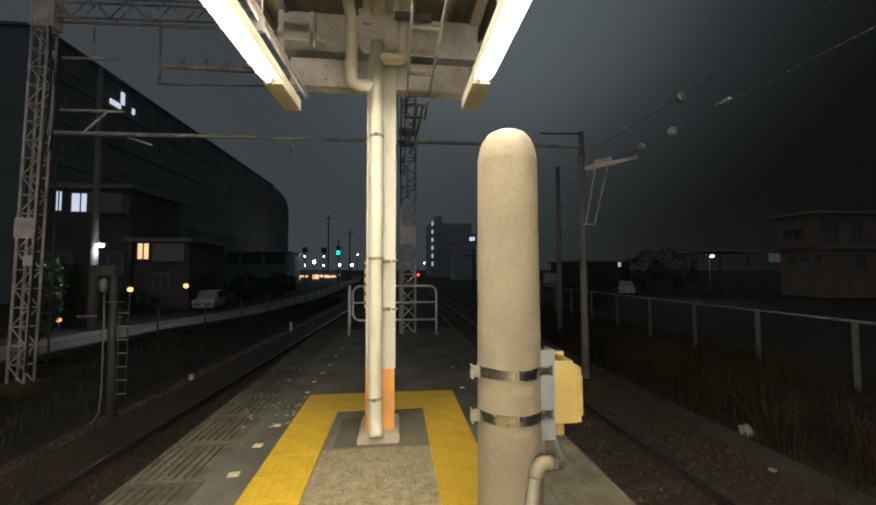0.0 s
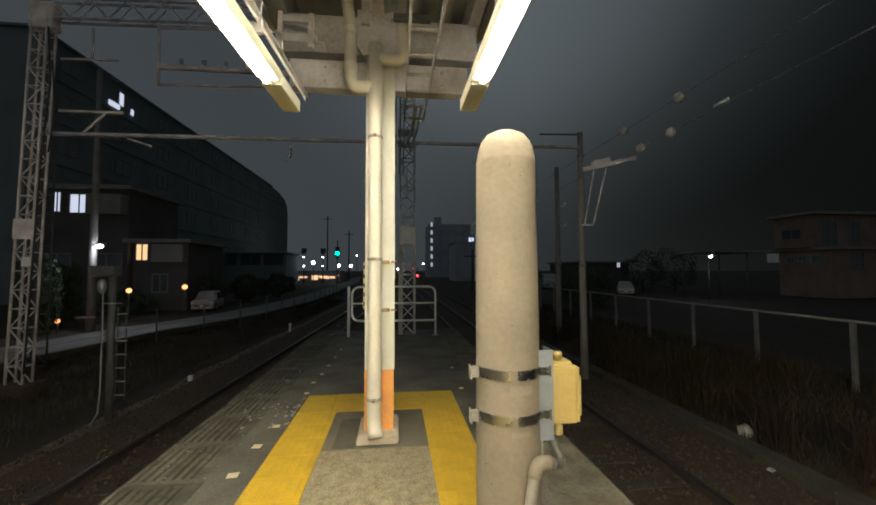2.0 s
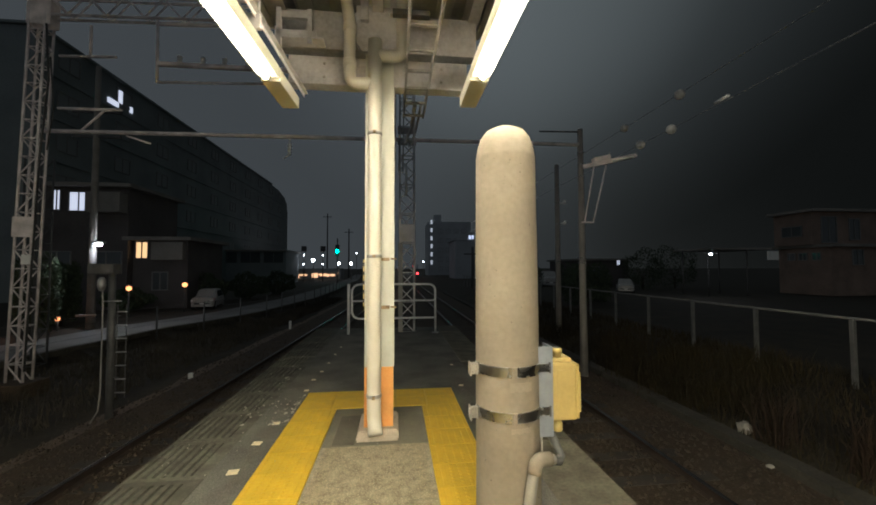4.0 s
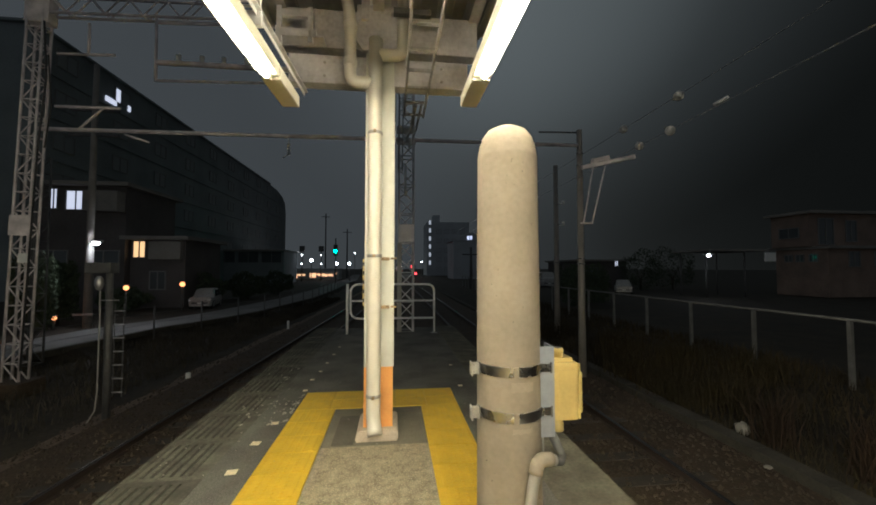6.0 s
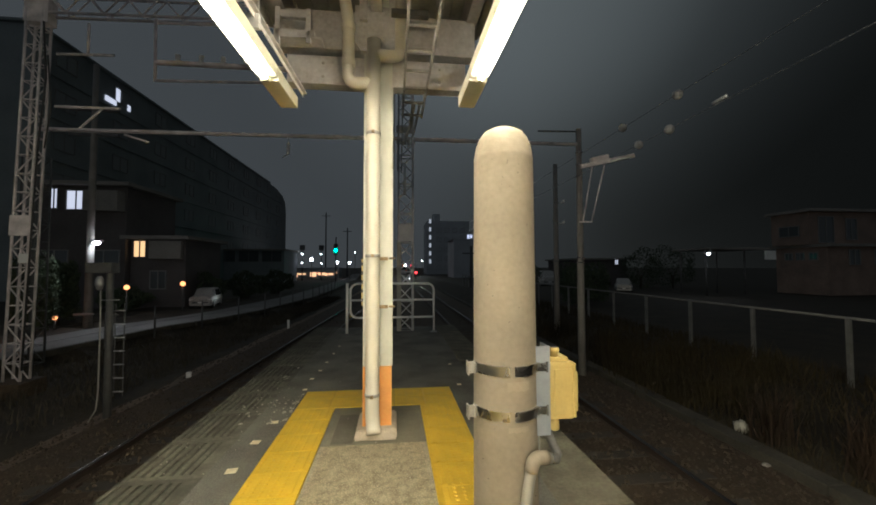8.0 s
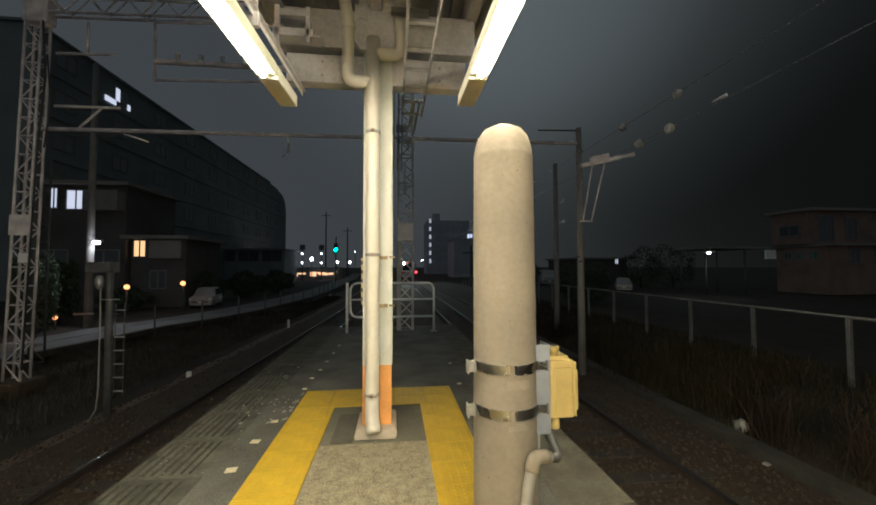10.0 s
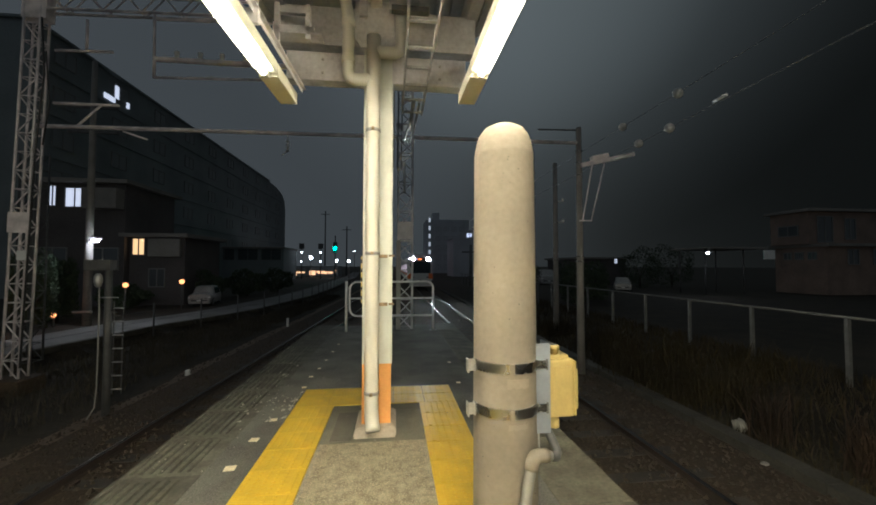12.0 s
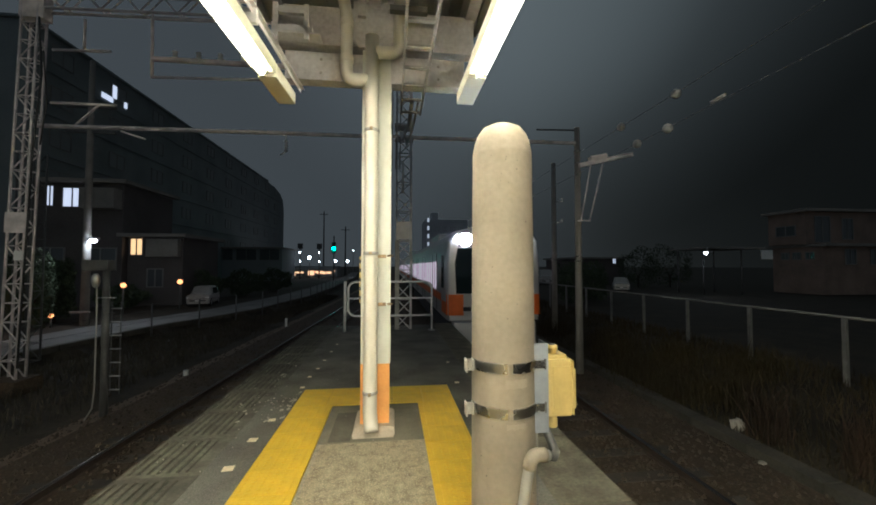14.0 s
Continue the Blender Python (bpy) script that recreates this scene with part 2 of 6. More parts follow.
M_TRAINGLASS = glass("windshield", (0.015, 0.025, 0.03), 0.05)
M_TRAINLIT = glow("train window light", (0.95, 0.76, 0.88), 0.5)
M_LED = glow("red-orange display", (1.0, 0.22, 0.06), 4.0)
M_LEDW = glow("white display", (0.85, 0.80, 1.0), 3.0)
M_CARPAINT = mat("silver car paint", (0.42, 0.41, 0.385), 0.3, metal=0.2, vary=0.06, bump=0)
M_TYRE = mat("tyre", (0.02, 0.02, 0.02), 0.8, vary=0.2)
M_BAG = mat("crumpled plastic", (0.45, 0.43, 0.38), 0.45, vary=0.25, scale=14, fine=60, bump=0.5)
M_CHIP = mat("cream marker paint", (0.80, 0.71, 0.50), 0.7, vary=0.15, scale=20, fine=80)
M_GUANO = mat("white droppings", (0.42, 0.40, 0.34), 0.9, vary=0.4, scale=30)


# ---- mesh tools ----
def box(bm, x0, x1, y0, y1, z0, z1, bevel=0.0, m=None):
    r = bmesh.ops.create_cube(bm, size=1.0)
    vs = r["verts"]
    for v in vs:
        v.co = Vector((x0 + (v.co.x + 0.5) * (x1 - x0), y0 + (v.co.y + 0.5) * (y1 - y0), z0 + (v.co.z + 0.5) * (z1 - z0)))
    if m is not None:
        bmesh.ops.transform(bm, matrix=m, verts=vs)
    if bevel:
        es = list({e for v in vs for e in v.link_edges})
        bmesh.ops.bevel(bm, geom=es, offset=bevel, segments=2, affect="EDGES", profile=0.6)
    return bm


def sweep(bm, pts, r, seg=10, r_end=None, caps=True):
    """A round bar along a line of points; r may change towards its end."""
    pts = [Vector(p) for p in pts]
    rings = []
    up = None
    for i, p in enumerate(pts):
        d = (pts[min(i + 1, len(pts) - 1)] - pts[max(i - 1, 0)]).normalized()
        if up is None:
            up = d.orthogonal().normalized()
        up = (up - d * up.dot(d)).normalized()
        side = d.cross(up)
        rad = r if r_end is None else r + (r_end - r) * i / (len(pts) - 1)
        rings.append([bm.verts.new(p + (up * math.cos(a) + side * math.sin(a)) * rad)
                      for a in (2 * math.pi * k / seg for k in range(seg))])
    for a, b in zip(rings, rings[1:]):
        for k in range(seg):
            f = bm.faces.new((a[k], a[(k + 1) % seg], b[(k + 1) % seg], b[k]))
            f.smooth = True
    if caps:
        bm.faces.new(rings[0][::-1])
        bm.faces.new(rings[-1])
    return bm


def arc(a, corner, b, r, n=6):
    """Points from a to b round a corner with the radius r."""
    a, c, b = Vector(a), Vector(corner), Vector(b)
    p, q = c + (a - c).normalized() * r, c + (b - c).normalized() * r
    out = []
    for i in range(n + 1):
        t = i / n
        out.append(p * (1 - t) ** 2 + c * 2 * t * (1 - t) + q * t * t)
    return out


def lathe(bm, profile, seg=32, at=(0, 0, 0)):
    at = Vector(at)
    rings = []
    for r, z in profile:
        rings.append([bm.verts.new(at + Vector((r * math.cos(2 * math.pi * k / seg), r * math.sin(2 * math.pi * k / seg), z)))
                      for k in range(seg)])
    for a, b in zip(rings, rings[1:]):
        for k in range(seg):
            f = bm.faces.new((a[k], a[(k + 1) % seg], b[(k + 1) % seg], b[k]))
            f.smooth = True
    bm.faces.new(rings[0][::-1])
    bm.faces.new(rings[-1])
    return bm


def ball(bm, at, r, squash=1.0, sub=2, rough=0.0):
    res = bmesh.ops.create_icosphere(bm, subdivisions=sub, radius=r)
    for v in res["verts"]:
        k = 1 + rough * noise.noise(v.co * 3 / r + Vector(at))
        v.co = Vector((v.co.x * k, v.co.y * k, v.co.z * squash * k)) + Vector(at)
    for f in bm.faces:
        f.smooth = True
    return bm


def prism(bm, outline, y0, y1):
    """An outline in x and z, drawn out along y."""
    a = [bm.verts.new((x, y0, z)) for x, z in outline]
    b = [bm.verts.new((x, y1, z)) for x, z in outline]
    bm.faces.new(a)
    bm.faces.new(b[::-1])
    for i in range(len(a)):
        j = (i + 1) % len(a)
        bm.faces.new((a[j], a[i], b[i], b[j]))
    return bm


def mesh_of(name, bm, material):
    bmesh.ops.recalc_face_normals(bm, faces=bm.faces)
    me = bpy.data.meshes.new(name)
    bm.to_mesh(me)
    bm.free()
    me.materials.append(material)
    return me


def part(name, bm, material, parent=None, label=""):
    ob = new(name, mesh_of(name, bm, material))
    ob.parent = parent
    if label:
        ob["label"] = label
    return ob


def piece(name, me, parent, m):
    ob = new(name, me)
    ob.parent = parent
    ob.matrix_basis = m
    return ob


def thing(name, at, label, category, group="", kind=""):
    ob = new(name)
    ob.location = at
    ob.empty_display_size = 0.2
    return tagged(ob, label, category, group, kind)


def B():
    return bmesh.new()


# ---- ground ----
def track_left(y):
    """The centre line of the track beside the platform's western edge, which closes in on the other one."""
    ys = (-30, 4, 14, 21, 40, 70, 110, 400)
    xs = (-3.75, -3.40, -2.92, -2.57, -1.75, -0.95, -0.62, -0.62)
    return float(np.interp(y, ys, xs))


TRACK_RIGHT = 3.05
RAIL = -1.10


def lane_edge(y):
    return float(np.interp(y, (-30, 5, 11.6, 13.2, 15.6, 17.7, 20.8, 29.8, 41, 80, 140), (-14, -10.4, -9.4, -9.1, -8.8, -7.9, -7.0, -6.1, -6.1, -7.5, -12)))


def ground_height(x, y):
    z = -1.34
    if x > 5.2:
        z += min(0.5, (x - 5.2) * 0.17)
    left = lane_edge(y)
    if x < left + 0.2:
        z = -0.92
    elif x < track_left(y) - 2.0:
        s = (track_left(y) - 2.0 - x)
        z += 0.10 * min(1, s) + 0.07 * noise.noise((x * 0.7, y * 0.7, 0))
    return z


def build_ground():
    xs = np.unique(np.concatenate([np.linspace(-600, -60, 12), np.linspace(-60, -18, 12), np.linspace(-18, 14, 66), np.linspace(14, 60, 14), np.linspace(60, 600, 12)]))
    ys = np.unique(np.concatenate([np.linspace(-60, -6, 8), np.linspace(-6, 30, 60), np.linspace(30, 120, 30), np.linspace(120, 1400, 14)]))
    verts = [(x, y, ground_height(x, y)) for y in ys for x in xs]
    nx = len(xs)
    faces = [(j * nx + i, j * nx + i + 1, (j + 1) * nx + i + 1, (j + 1) * nx + i) for j in range(len(ys) - 1) for i in range(nx - 1)]
    me = bpy.data.meshes.new("ground")
    me.from_pydata(verts, [], faces)
    me.materials.append(M_EARTH)
    return tagged(new("ground", me), "dark weedy earth beside the railway at night", "ground", kind="structure")


build_ground()


def ribbon(name, centre, half, y0, y1, z0, z1, slope, step, material):
    """A bed along a line: its top at z1, its sides falling to z0."""
    verts, faces = [], []
    ys = np.arange(y0, y1 + step, step)
    for y in ys:
        c = centre(y)
        verts += [(c - half - slope, y, z0), (c - half, y, z1), (c + half, y, z1), (c + half + slope, y, z0)]
    for j in range(len(ys) - 1):
        for i in range(3):
            a = j * 4 + i
            faces.append((a, a + 1, a + 5, a + 4))
    me = bpy.data.meshes.new(name)
    me.from_pydata(verts, [], faces)
    me.materials.append(material)
    return me


def scatter_stones(name, rng, count, place, size, material, parent=None):
    """Many small broken stones in one mesh."""
    oct_v = np.array([(1, 0, 0), (-1, 0, 0), (0, 1, 0), (0, -1, 0), (0, 0, 1), (0, 0, -1)], float)
    oct_f = np.array([(0, 2, 4), (2, 1, 4), (1, 3, 4), (3, 0, 4), (2, 0, 5), (1, 2, 5), (3, 1, 5), (0, 3, 5)])
    pts = np.array([place(rng) for _ in range(count)])
    s = rng.uniform(size[0], size[1], (count, 1, 1)) * rng.uniform(0.6, 1.2, (count, 1, 3))
    v = oct_v[None] * s * rng.uniform(0.7, 1.3, (count, 6, 1))
    ang = rng.uniform(0, 6.28, count)
    c, sn = np.cos(ang)[:, None], np.sin(ang)[:, None]
    v = np.stack([v[..., 0] * c - v[..., 1] * sn, v[..., 0] * sn + v[..., 1] * c, v[..., 2]], -1) + pts[:, None]
    f = (oct_f[None] + np.arange(count)[:, None, None] * 6).reshape(-1, 3)
    me = bpy.data.meshes.new(name)
    me.from_pydata(v.reshape(-1, 3).tolist(), [], f.tolist())
    me.materials.append(material)
    ob = new(name, me)
    ob.parent = parent
    return ob


RNG = np.random.default_rng(7)


def rail_mesh(name, centre, y0, y1):
    """A rail: foot, web and head along the line."""
    crown = [(0.033, -0.016), (0.0315, -0.009), (0.027, -0.0035), (0.020, -0.0012), (0.010, -0.0003), (0.0, 0.0)]
    crown += [(-x, z) for x, z in crown[-2::-1]]
    prof = [(-0.062, -0.14), (0.062, -0.14), (0.062, -0.125), (0.012, -0.11), (0.012, -0.045), (0.033, -0.035)] + crown \
        + [(-0.033, -0.035), (-0.012, -0.045), (-0.012, -0.11), (-0.062, -0.125)]
    ys = list(np.arange(y0, 60, 2.0)) + list(np.arange(60, y1 + 1, 10.0))
    n = len(prof)
    verts = [(centre(y) + px, y, RAIL + pz) for y in ys for px, pz in prof]
    faces = [(j * n + i, j * n + (i + 1) % n, (j + 1) * n + (i + 1) % n, (j + 1) * n + i) for j in range(len(ys) - 1) for i in range(n)]
    me = bpy.data.meshes.new(name)
    me.from_pydata(verts, [], faces)
    me.materials.append(M_RUST)
    me.materials.append(M_RAIL)
    for k, p in enumerate(me.polygons):
        if 6 <= k % n < 16:
            p.material_index = 1
            p.use_smooth = True
    return me


def build_track(name, centre, label, shoulder):
    tr = thing(name, (0, 0, 0), label, "railway track", kind="structure")
    bed = new("ballast_bed", ribbon("ballast_bed", centre, 1.75, -14, 400, -1.36, RAIL - 0.128, 0.75, 2.0, M_BALLAST))
    bed.parent = tr
    bed.data.materials.append(shoulder)
    for k, poly in enumerate(bed.data.polygons):
        poly.material_index = 0 if k % 3 == 1 else 1
    for side in (-0.5335, 0.5335):
        rail = new("rail", rail_mesh("rail", lambda y, s=side: centre(y) + s + math.copysign(0.033, s), -14, 400))
        rail.parent = tr
    bm = B()
    box(bm, -1.0, 1.0, -0.11, 0.11, -0.12, 0.0, 0.012)
    sleeper = mesh_of("sleeper", bm, M_SLEEPER)
    bm = B()
    for sx in (-0.68, -0.45, 0.45, 0.68):
        box(bm, sx - 0.03, sx + 0.03, -0.05, 0.05, 0, 0.035, 0.008)
    clip = mesh_of("rail_fastening", bm, M_RUST)
    for k in range(130):
        y = -6 + k * 0.62
        s = piece("sleeper", sleeper, tr, pose(centre(y), y, RAIL - 0.122))
        if 2 < y < 48:
            piece("rail_fastening", clip, s, pose(0, 0, 0))

    def place(rng):
        y = abs(rng.normal(0, 1)) * 9 - 1
        dx = rng.uniform(-2.5, 2.5)
        return (centre(y) + dx, y, RAIL - 0.132 - 0.13 * max(0.0, abs(dx) - 1.75) / 0.75 + rng.uniform(-0.03, 0.02))
    st = scatter_stones("ballast_stones", RNG, 14000, place, (0.016, 0.040), M_STONE, tr)
    st["kind"] = "stuff"
    return tr


build_track("track_1", track_left, "railway track on dark ballast closing in on the other", M_SHOULDER)
build_track("track_2", lambda y: TRACK_RIGHT, "straight railway track on dark stone ballast with shiny rails", M_BALLAST)

# ---- platform ----
P_LEFT, P_RIGHT, P_END, P_BACK = -1.80, 1.46, 9.25, -14.0


def build_platform():
    pf = thing("platform", (0, 0, 0), "narrow concrete island platform with worn asphalt surface", "platform", kind="structure")
    bm = B()
    box(bm, P_LEFT + 0.08, P_RIGHT - 0.08, P_BACK, P_END, -1.5, -0.05)
    part("platform_wall", bm, M_WALL, pf, "stained concrete platform side")
    # near field of exposed aggregate between the tactile strips
    bm = B()
    box(bm, -0.58, 0.28, P_BACK, 3.16, -0.05, 0.0)
    part("concrete_field", bm, M_PLATFORM, pf, "worn concrete with exposed aggregate")
    bm = B()
    box(bm, -0.58, 0.28, 3.16, 4.0, -0.05, -0.002)
    part("mortar_field", bm, M_PATCH, pf, "smooth dark mortar round the column")
    bm = B()
    box(bm, -1.28, 1.00, 4.55, P_END, -0.05, -0.001)
    box(bm, -1.28, -0.97, P_BACK, 4.55, -0.05, -0.001)
    box(bm, 0.67, 1.00, P_BACK, 4.55, -0.05, -0.001)
    part("asphalt_field", bm, M_ASPHALT, pf, "dark worn asphalt")
    # edge tiles, grooved across on the west side
    bm = B()
    box(bm, P_LEFT, -1.28, 0, 0.592, -0.10, -0.010)
    low = len(bm.faces)
    box(bm, P_LEFT, P_LEFT + 0.035, 0, 0.592, -0.03, 0.002, 0.004)
    box(bm, P_LEFT + 0.42, -1.28, 0, 0.592, -0.03, 0.001, 0.003)
    for y0, y1 in ((0.0, 0.05), (0.542, 0.592)):
        box(bm, P_LEFT + 0.035, P_LEFT + 0.42, y0, y1, -0.03, 0.0005)
    for k in range(6):
        x = P_LEFT + 0.058 + k * 0.062
        box(bm, x, x + 0.038, 0.05, 0.542, -0.012, 0.003, 0.003)
    tile = mesh_of("edge_tile", bm, M_EDGE)
    tile.materials.append(M_GROOVE)
    for k, poly in enumerate(tile.polygons):
        poly.material_index = 1 if k < low else 0
    bm = B()
    box(bm, 1.00, P_RIGHT, 0, 0.892, -0.12, 0.002, 0.008)
    slab = mesh_of("coping_slab", bm, M_EDGE_R)
    y = P_BACK
    while y < P_END - 0.3:
        piece("edge_tile", tile, pf, pose(0, y, RNG.uniform(-0.003, 0.003)))
        y += 0.6
    y = P_BACK
    while y < P_END - 0.5:
        piece("coping_slab", slab, pf, pose(0, y, RNG.uniform(-0.002, 0.002)))
        y += 0.9
    # ramp down behind the railing
    bm = B()
    a = [(P_LEFT, P_END, -0.01), (P_RIGHT, P_END, -0.01), (P_RIGHT - 0.1, P_END + 3.2, -1.25), (P_LEFT + 0.2, P_END + 3.2, -1.25)]
    top = [bm.verts.new(p) for p in a]
    bot = [bm.verts.new((p[0], p[1], -1.5)) for p in a]
    bm.faces.new(top)
    for i in range(4):
        j = (i + 1) % 4
        bm.faces.new((top[i], bot[i], bot[j], top[j]))
    part("end_ramp", bm, M_ASPHALT, pf, "sloping platform end")
    # tactile paving: square tiles with raised bars or domes
    T, TL = 0.39, 0.30

    def blister_tile(w, d, columns, rows, inner):
        """A square tile with rows of small domes; inner: the side with a plain guide bar, -1, 1 or 0."""
        bm = B()
        box(bm, 0, w - 0.004, 0, d - 0.004, -0.05, 0.004, 0.002)
        x0, x1 = 0.03 + (0.09 if inner < 0 else 0), w - 0.034 - (0.09 if inner > 0 else 0)
        if inner:
            xb = 0.045 if inner < 0 else w - 0.079
            box(bm, xb, xb + 0.034, 0.012, d - 0.016, 0.003, 0.009, 0.003)
        for i in range(columns):
            for j in range(rows):
                x, yy = x0 + (x1 - x0) * i / (columns - 1), 0.022 + (d - 0.048) * j / (rows - 1)
                lower = [bm.verts.new((x + 0.015 * math.cos(k * 1.0472), yy + 0.015 * math.sin(k * 1.0472), 0.0038)) for k in range(6)]
                upper = [bm.verts.new((x + 0.008 * math.cos(k * 1.0472), yy + 0.008 * math.sin(k * 1.0472), 0.0068)) for k in range(6)]
                bm.faces.new(upper)
                for k in range(6):
                    bm.faces.new((lower[k], lower[(k + 1) % 6], upper[(k + 1) % 6], upper[k]))
        return mesh_of("tactile_tile", bm, M_YELLOW)
    west_tile, east_tile = blister_tile(T, TL, 5, 7, 1), blister_tile(T, TL, 5, 7, -1)
    n = int((4.0 - P_BACK) / TL)
    for k in range(n):
        y = 4.0 - (k + 1) * TL
        piece("tactile_tile", west_tile, pf, pose(-0.97, y, RNG.uniform(-0.001, 0.001)))
        piece("tactile_tile", east_tile, pf, pose(0.28, y, RNG.uniform(-0.001, 0.001)))
    w = (0.67 + 0.97) / 5
    cross = blister_tile(w, 0.275, 5, 4, 0)
    for k in range(5):
        for j in range(2):
            piece("tactile_tile", cross, pf, pose(-0.97 + k * w, 4.0 + j * 0.275, RNG.uniform(-0.001, 0.001)))
    # boarding marks: small cream squares in a row along the west side
    bm = B()
    box(bm, -0.05, 0.05, -0.05, 0.05, -0.002, 0.003)
    mark = mesh_of("floor_mark", bm, M_CHIP)
    for x, y, s, a in ((-1.12, 2.86, 0.9, 6), (-1.11, 3.30, 0.85, -4), (-1.08, 3.70, 0.8, 10), (-1.02, 4.64, 0.62, 3), (-1.03, 5.07, 0.6, 0),
                       (-1.00, 5.46, 0.55, 8), (-0.99, 5.93, 0.5, 0), (-0.98, 6.5, 0.5, 4), (-0.97, 7.1, 0.5, 0), (0.80, 4.62, 0.62, 4), (0.83, 5.6, 0.5, 0), (-1.11, 2.1, 0.9, 0)):
        piece("floor_mark", mark, pf, pose(x, y, 0.002, 0, 0, a) @ Matrix.Diagonal((s * 0.8, s * 0.72, 1, 1)))

    # bird droppings: flat ragged splashes, thickest by the corner of the tactile strip
    bm = B()
    for k in range(110):
        cx, cy, sx, sy = ((-0.99, 4.12, 0.07, 0.14), (-1.27, 4.12, 0.14, 0.22), (-1.38, 5.2, 0.05, 0.30), (-1.15, 3.6, 0.12, 0.35))[RNG.choice(4, p=(0.42, 0.33, 0.13, 0.12))]
        x, y, r = RNG.normal(cx, sx), RNG.normal(cy, sy), 0.004 + 0.016 * RNG.random() ** 3
        x = min(x, -1.0)
        long, turn = RNG.uniform(0.8, 2.6), RNG.uniform(-0.5, 0.5)
        rim = []
        for i in range(9):
            a, q = i * 2 * math.pi / 9, r * RNG.uniform(0.55, 1.25)
            u, v = q * math.cos(a), q * math.sin(a) * long
            rim.append(bm.verts.new((x + u * math.cos(turn) - v * math.sin(turn), y + u * math.sin(turn) + v * math.cos(turn), 0.0058)))
        top = bm.faces.new(rim)
        for v in bmesh.ops.extrude_face_region(bm, geom=[top])["geom"]:
            if isinstance(v, bmesh.types.BMVert):
                v.co.z = 0.0076
    part("droppings", bm, M_GUANO, pf, "dried white bird droppings")["kind"] = "stuff"
    # darker patch of mortar beside the plinth
    bm = B()
    box(bm, -0.50, -0.325, 3.19, 3.80, -0.02, 0.0015, 0.001)
    part("mortar_patch", bm, M_PATCH_D, pf, "dark rectangular mortar patch")

    def place2(rng):
        return (rng.uniform(-1.8, 1.0), rng.uniform(2.2, 8.0), 0.004)
    sp = scatter_stones("grit", RNG, 200, place2, (0.002, 0.006), M_GUANO, pf)
    sp["kind"] = "stuff"


build_platform()


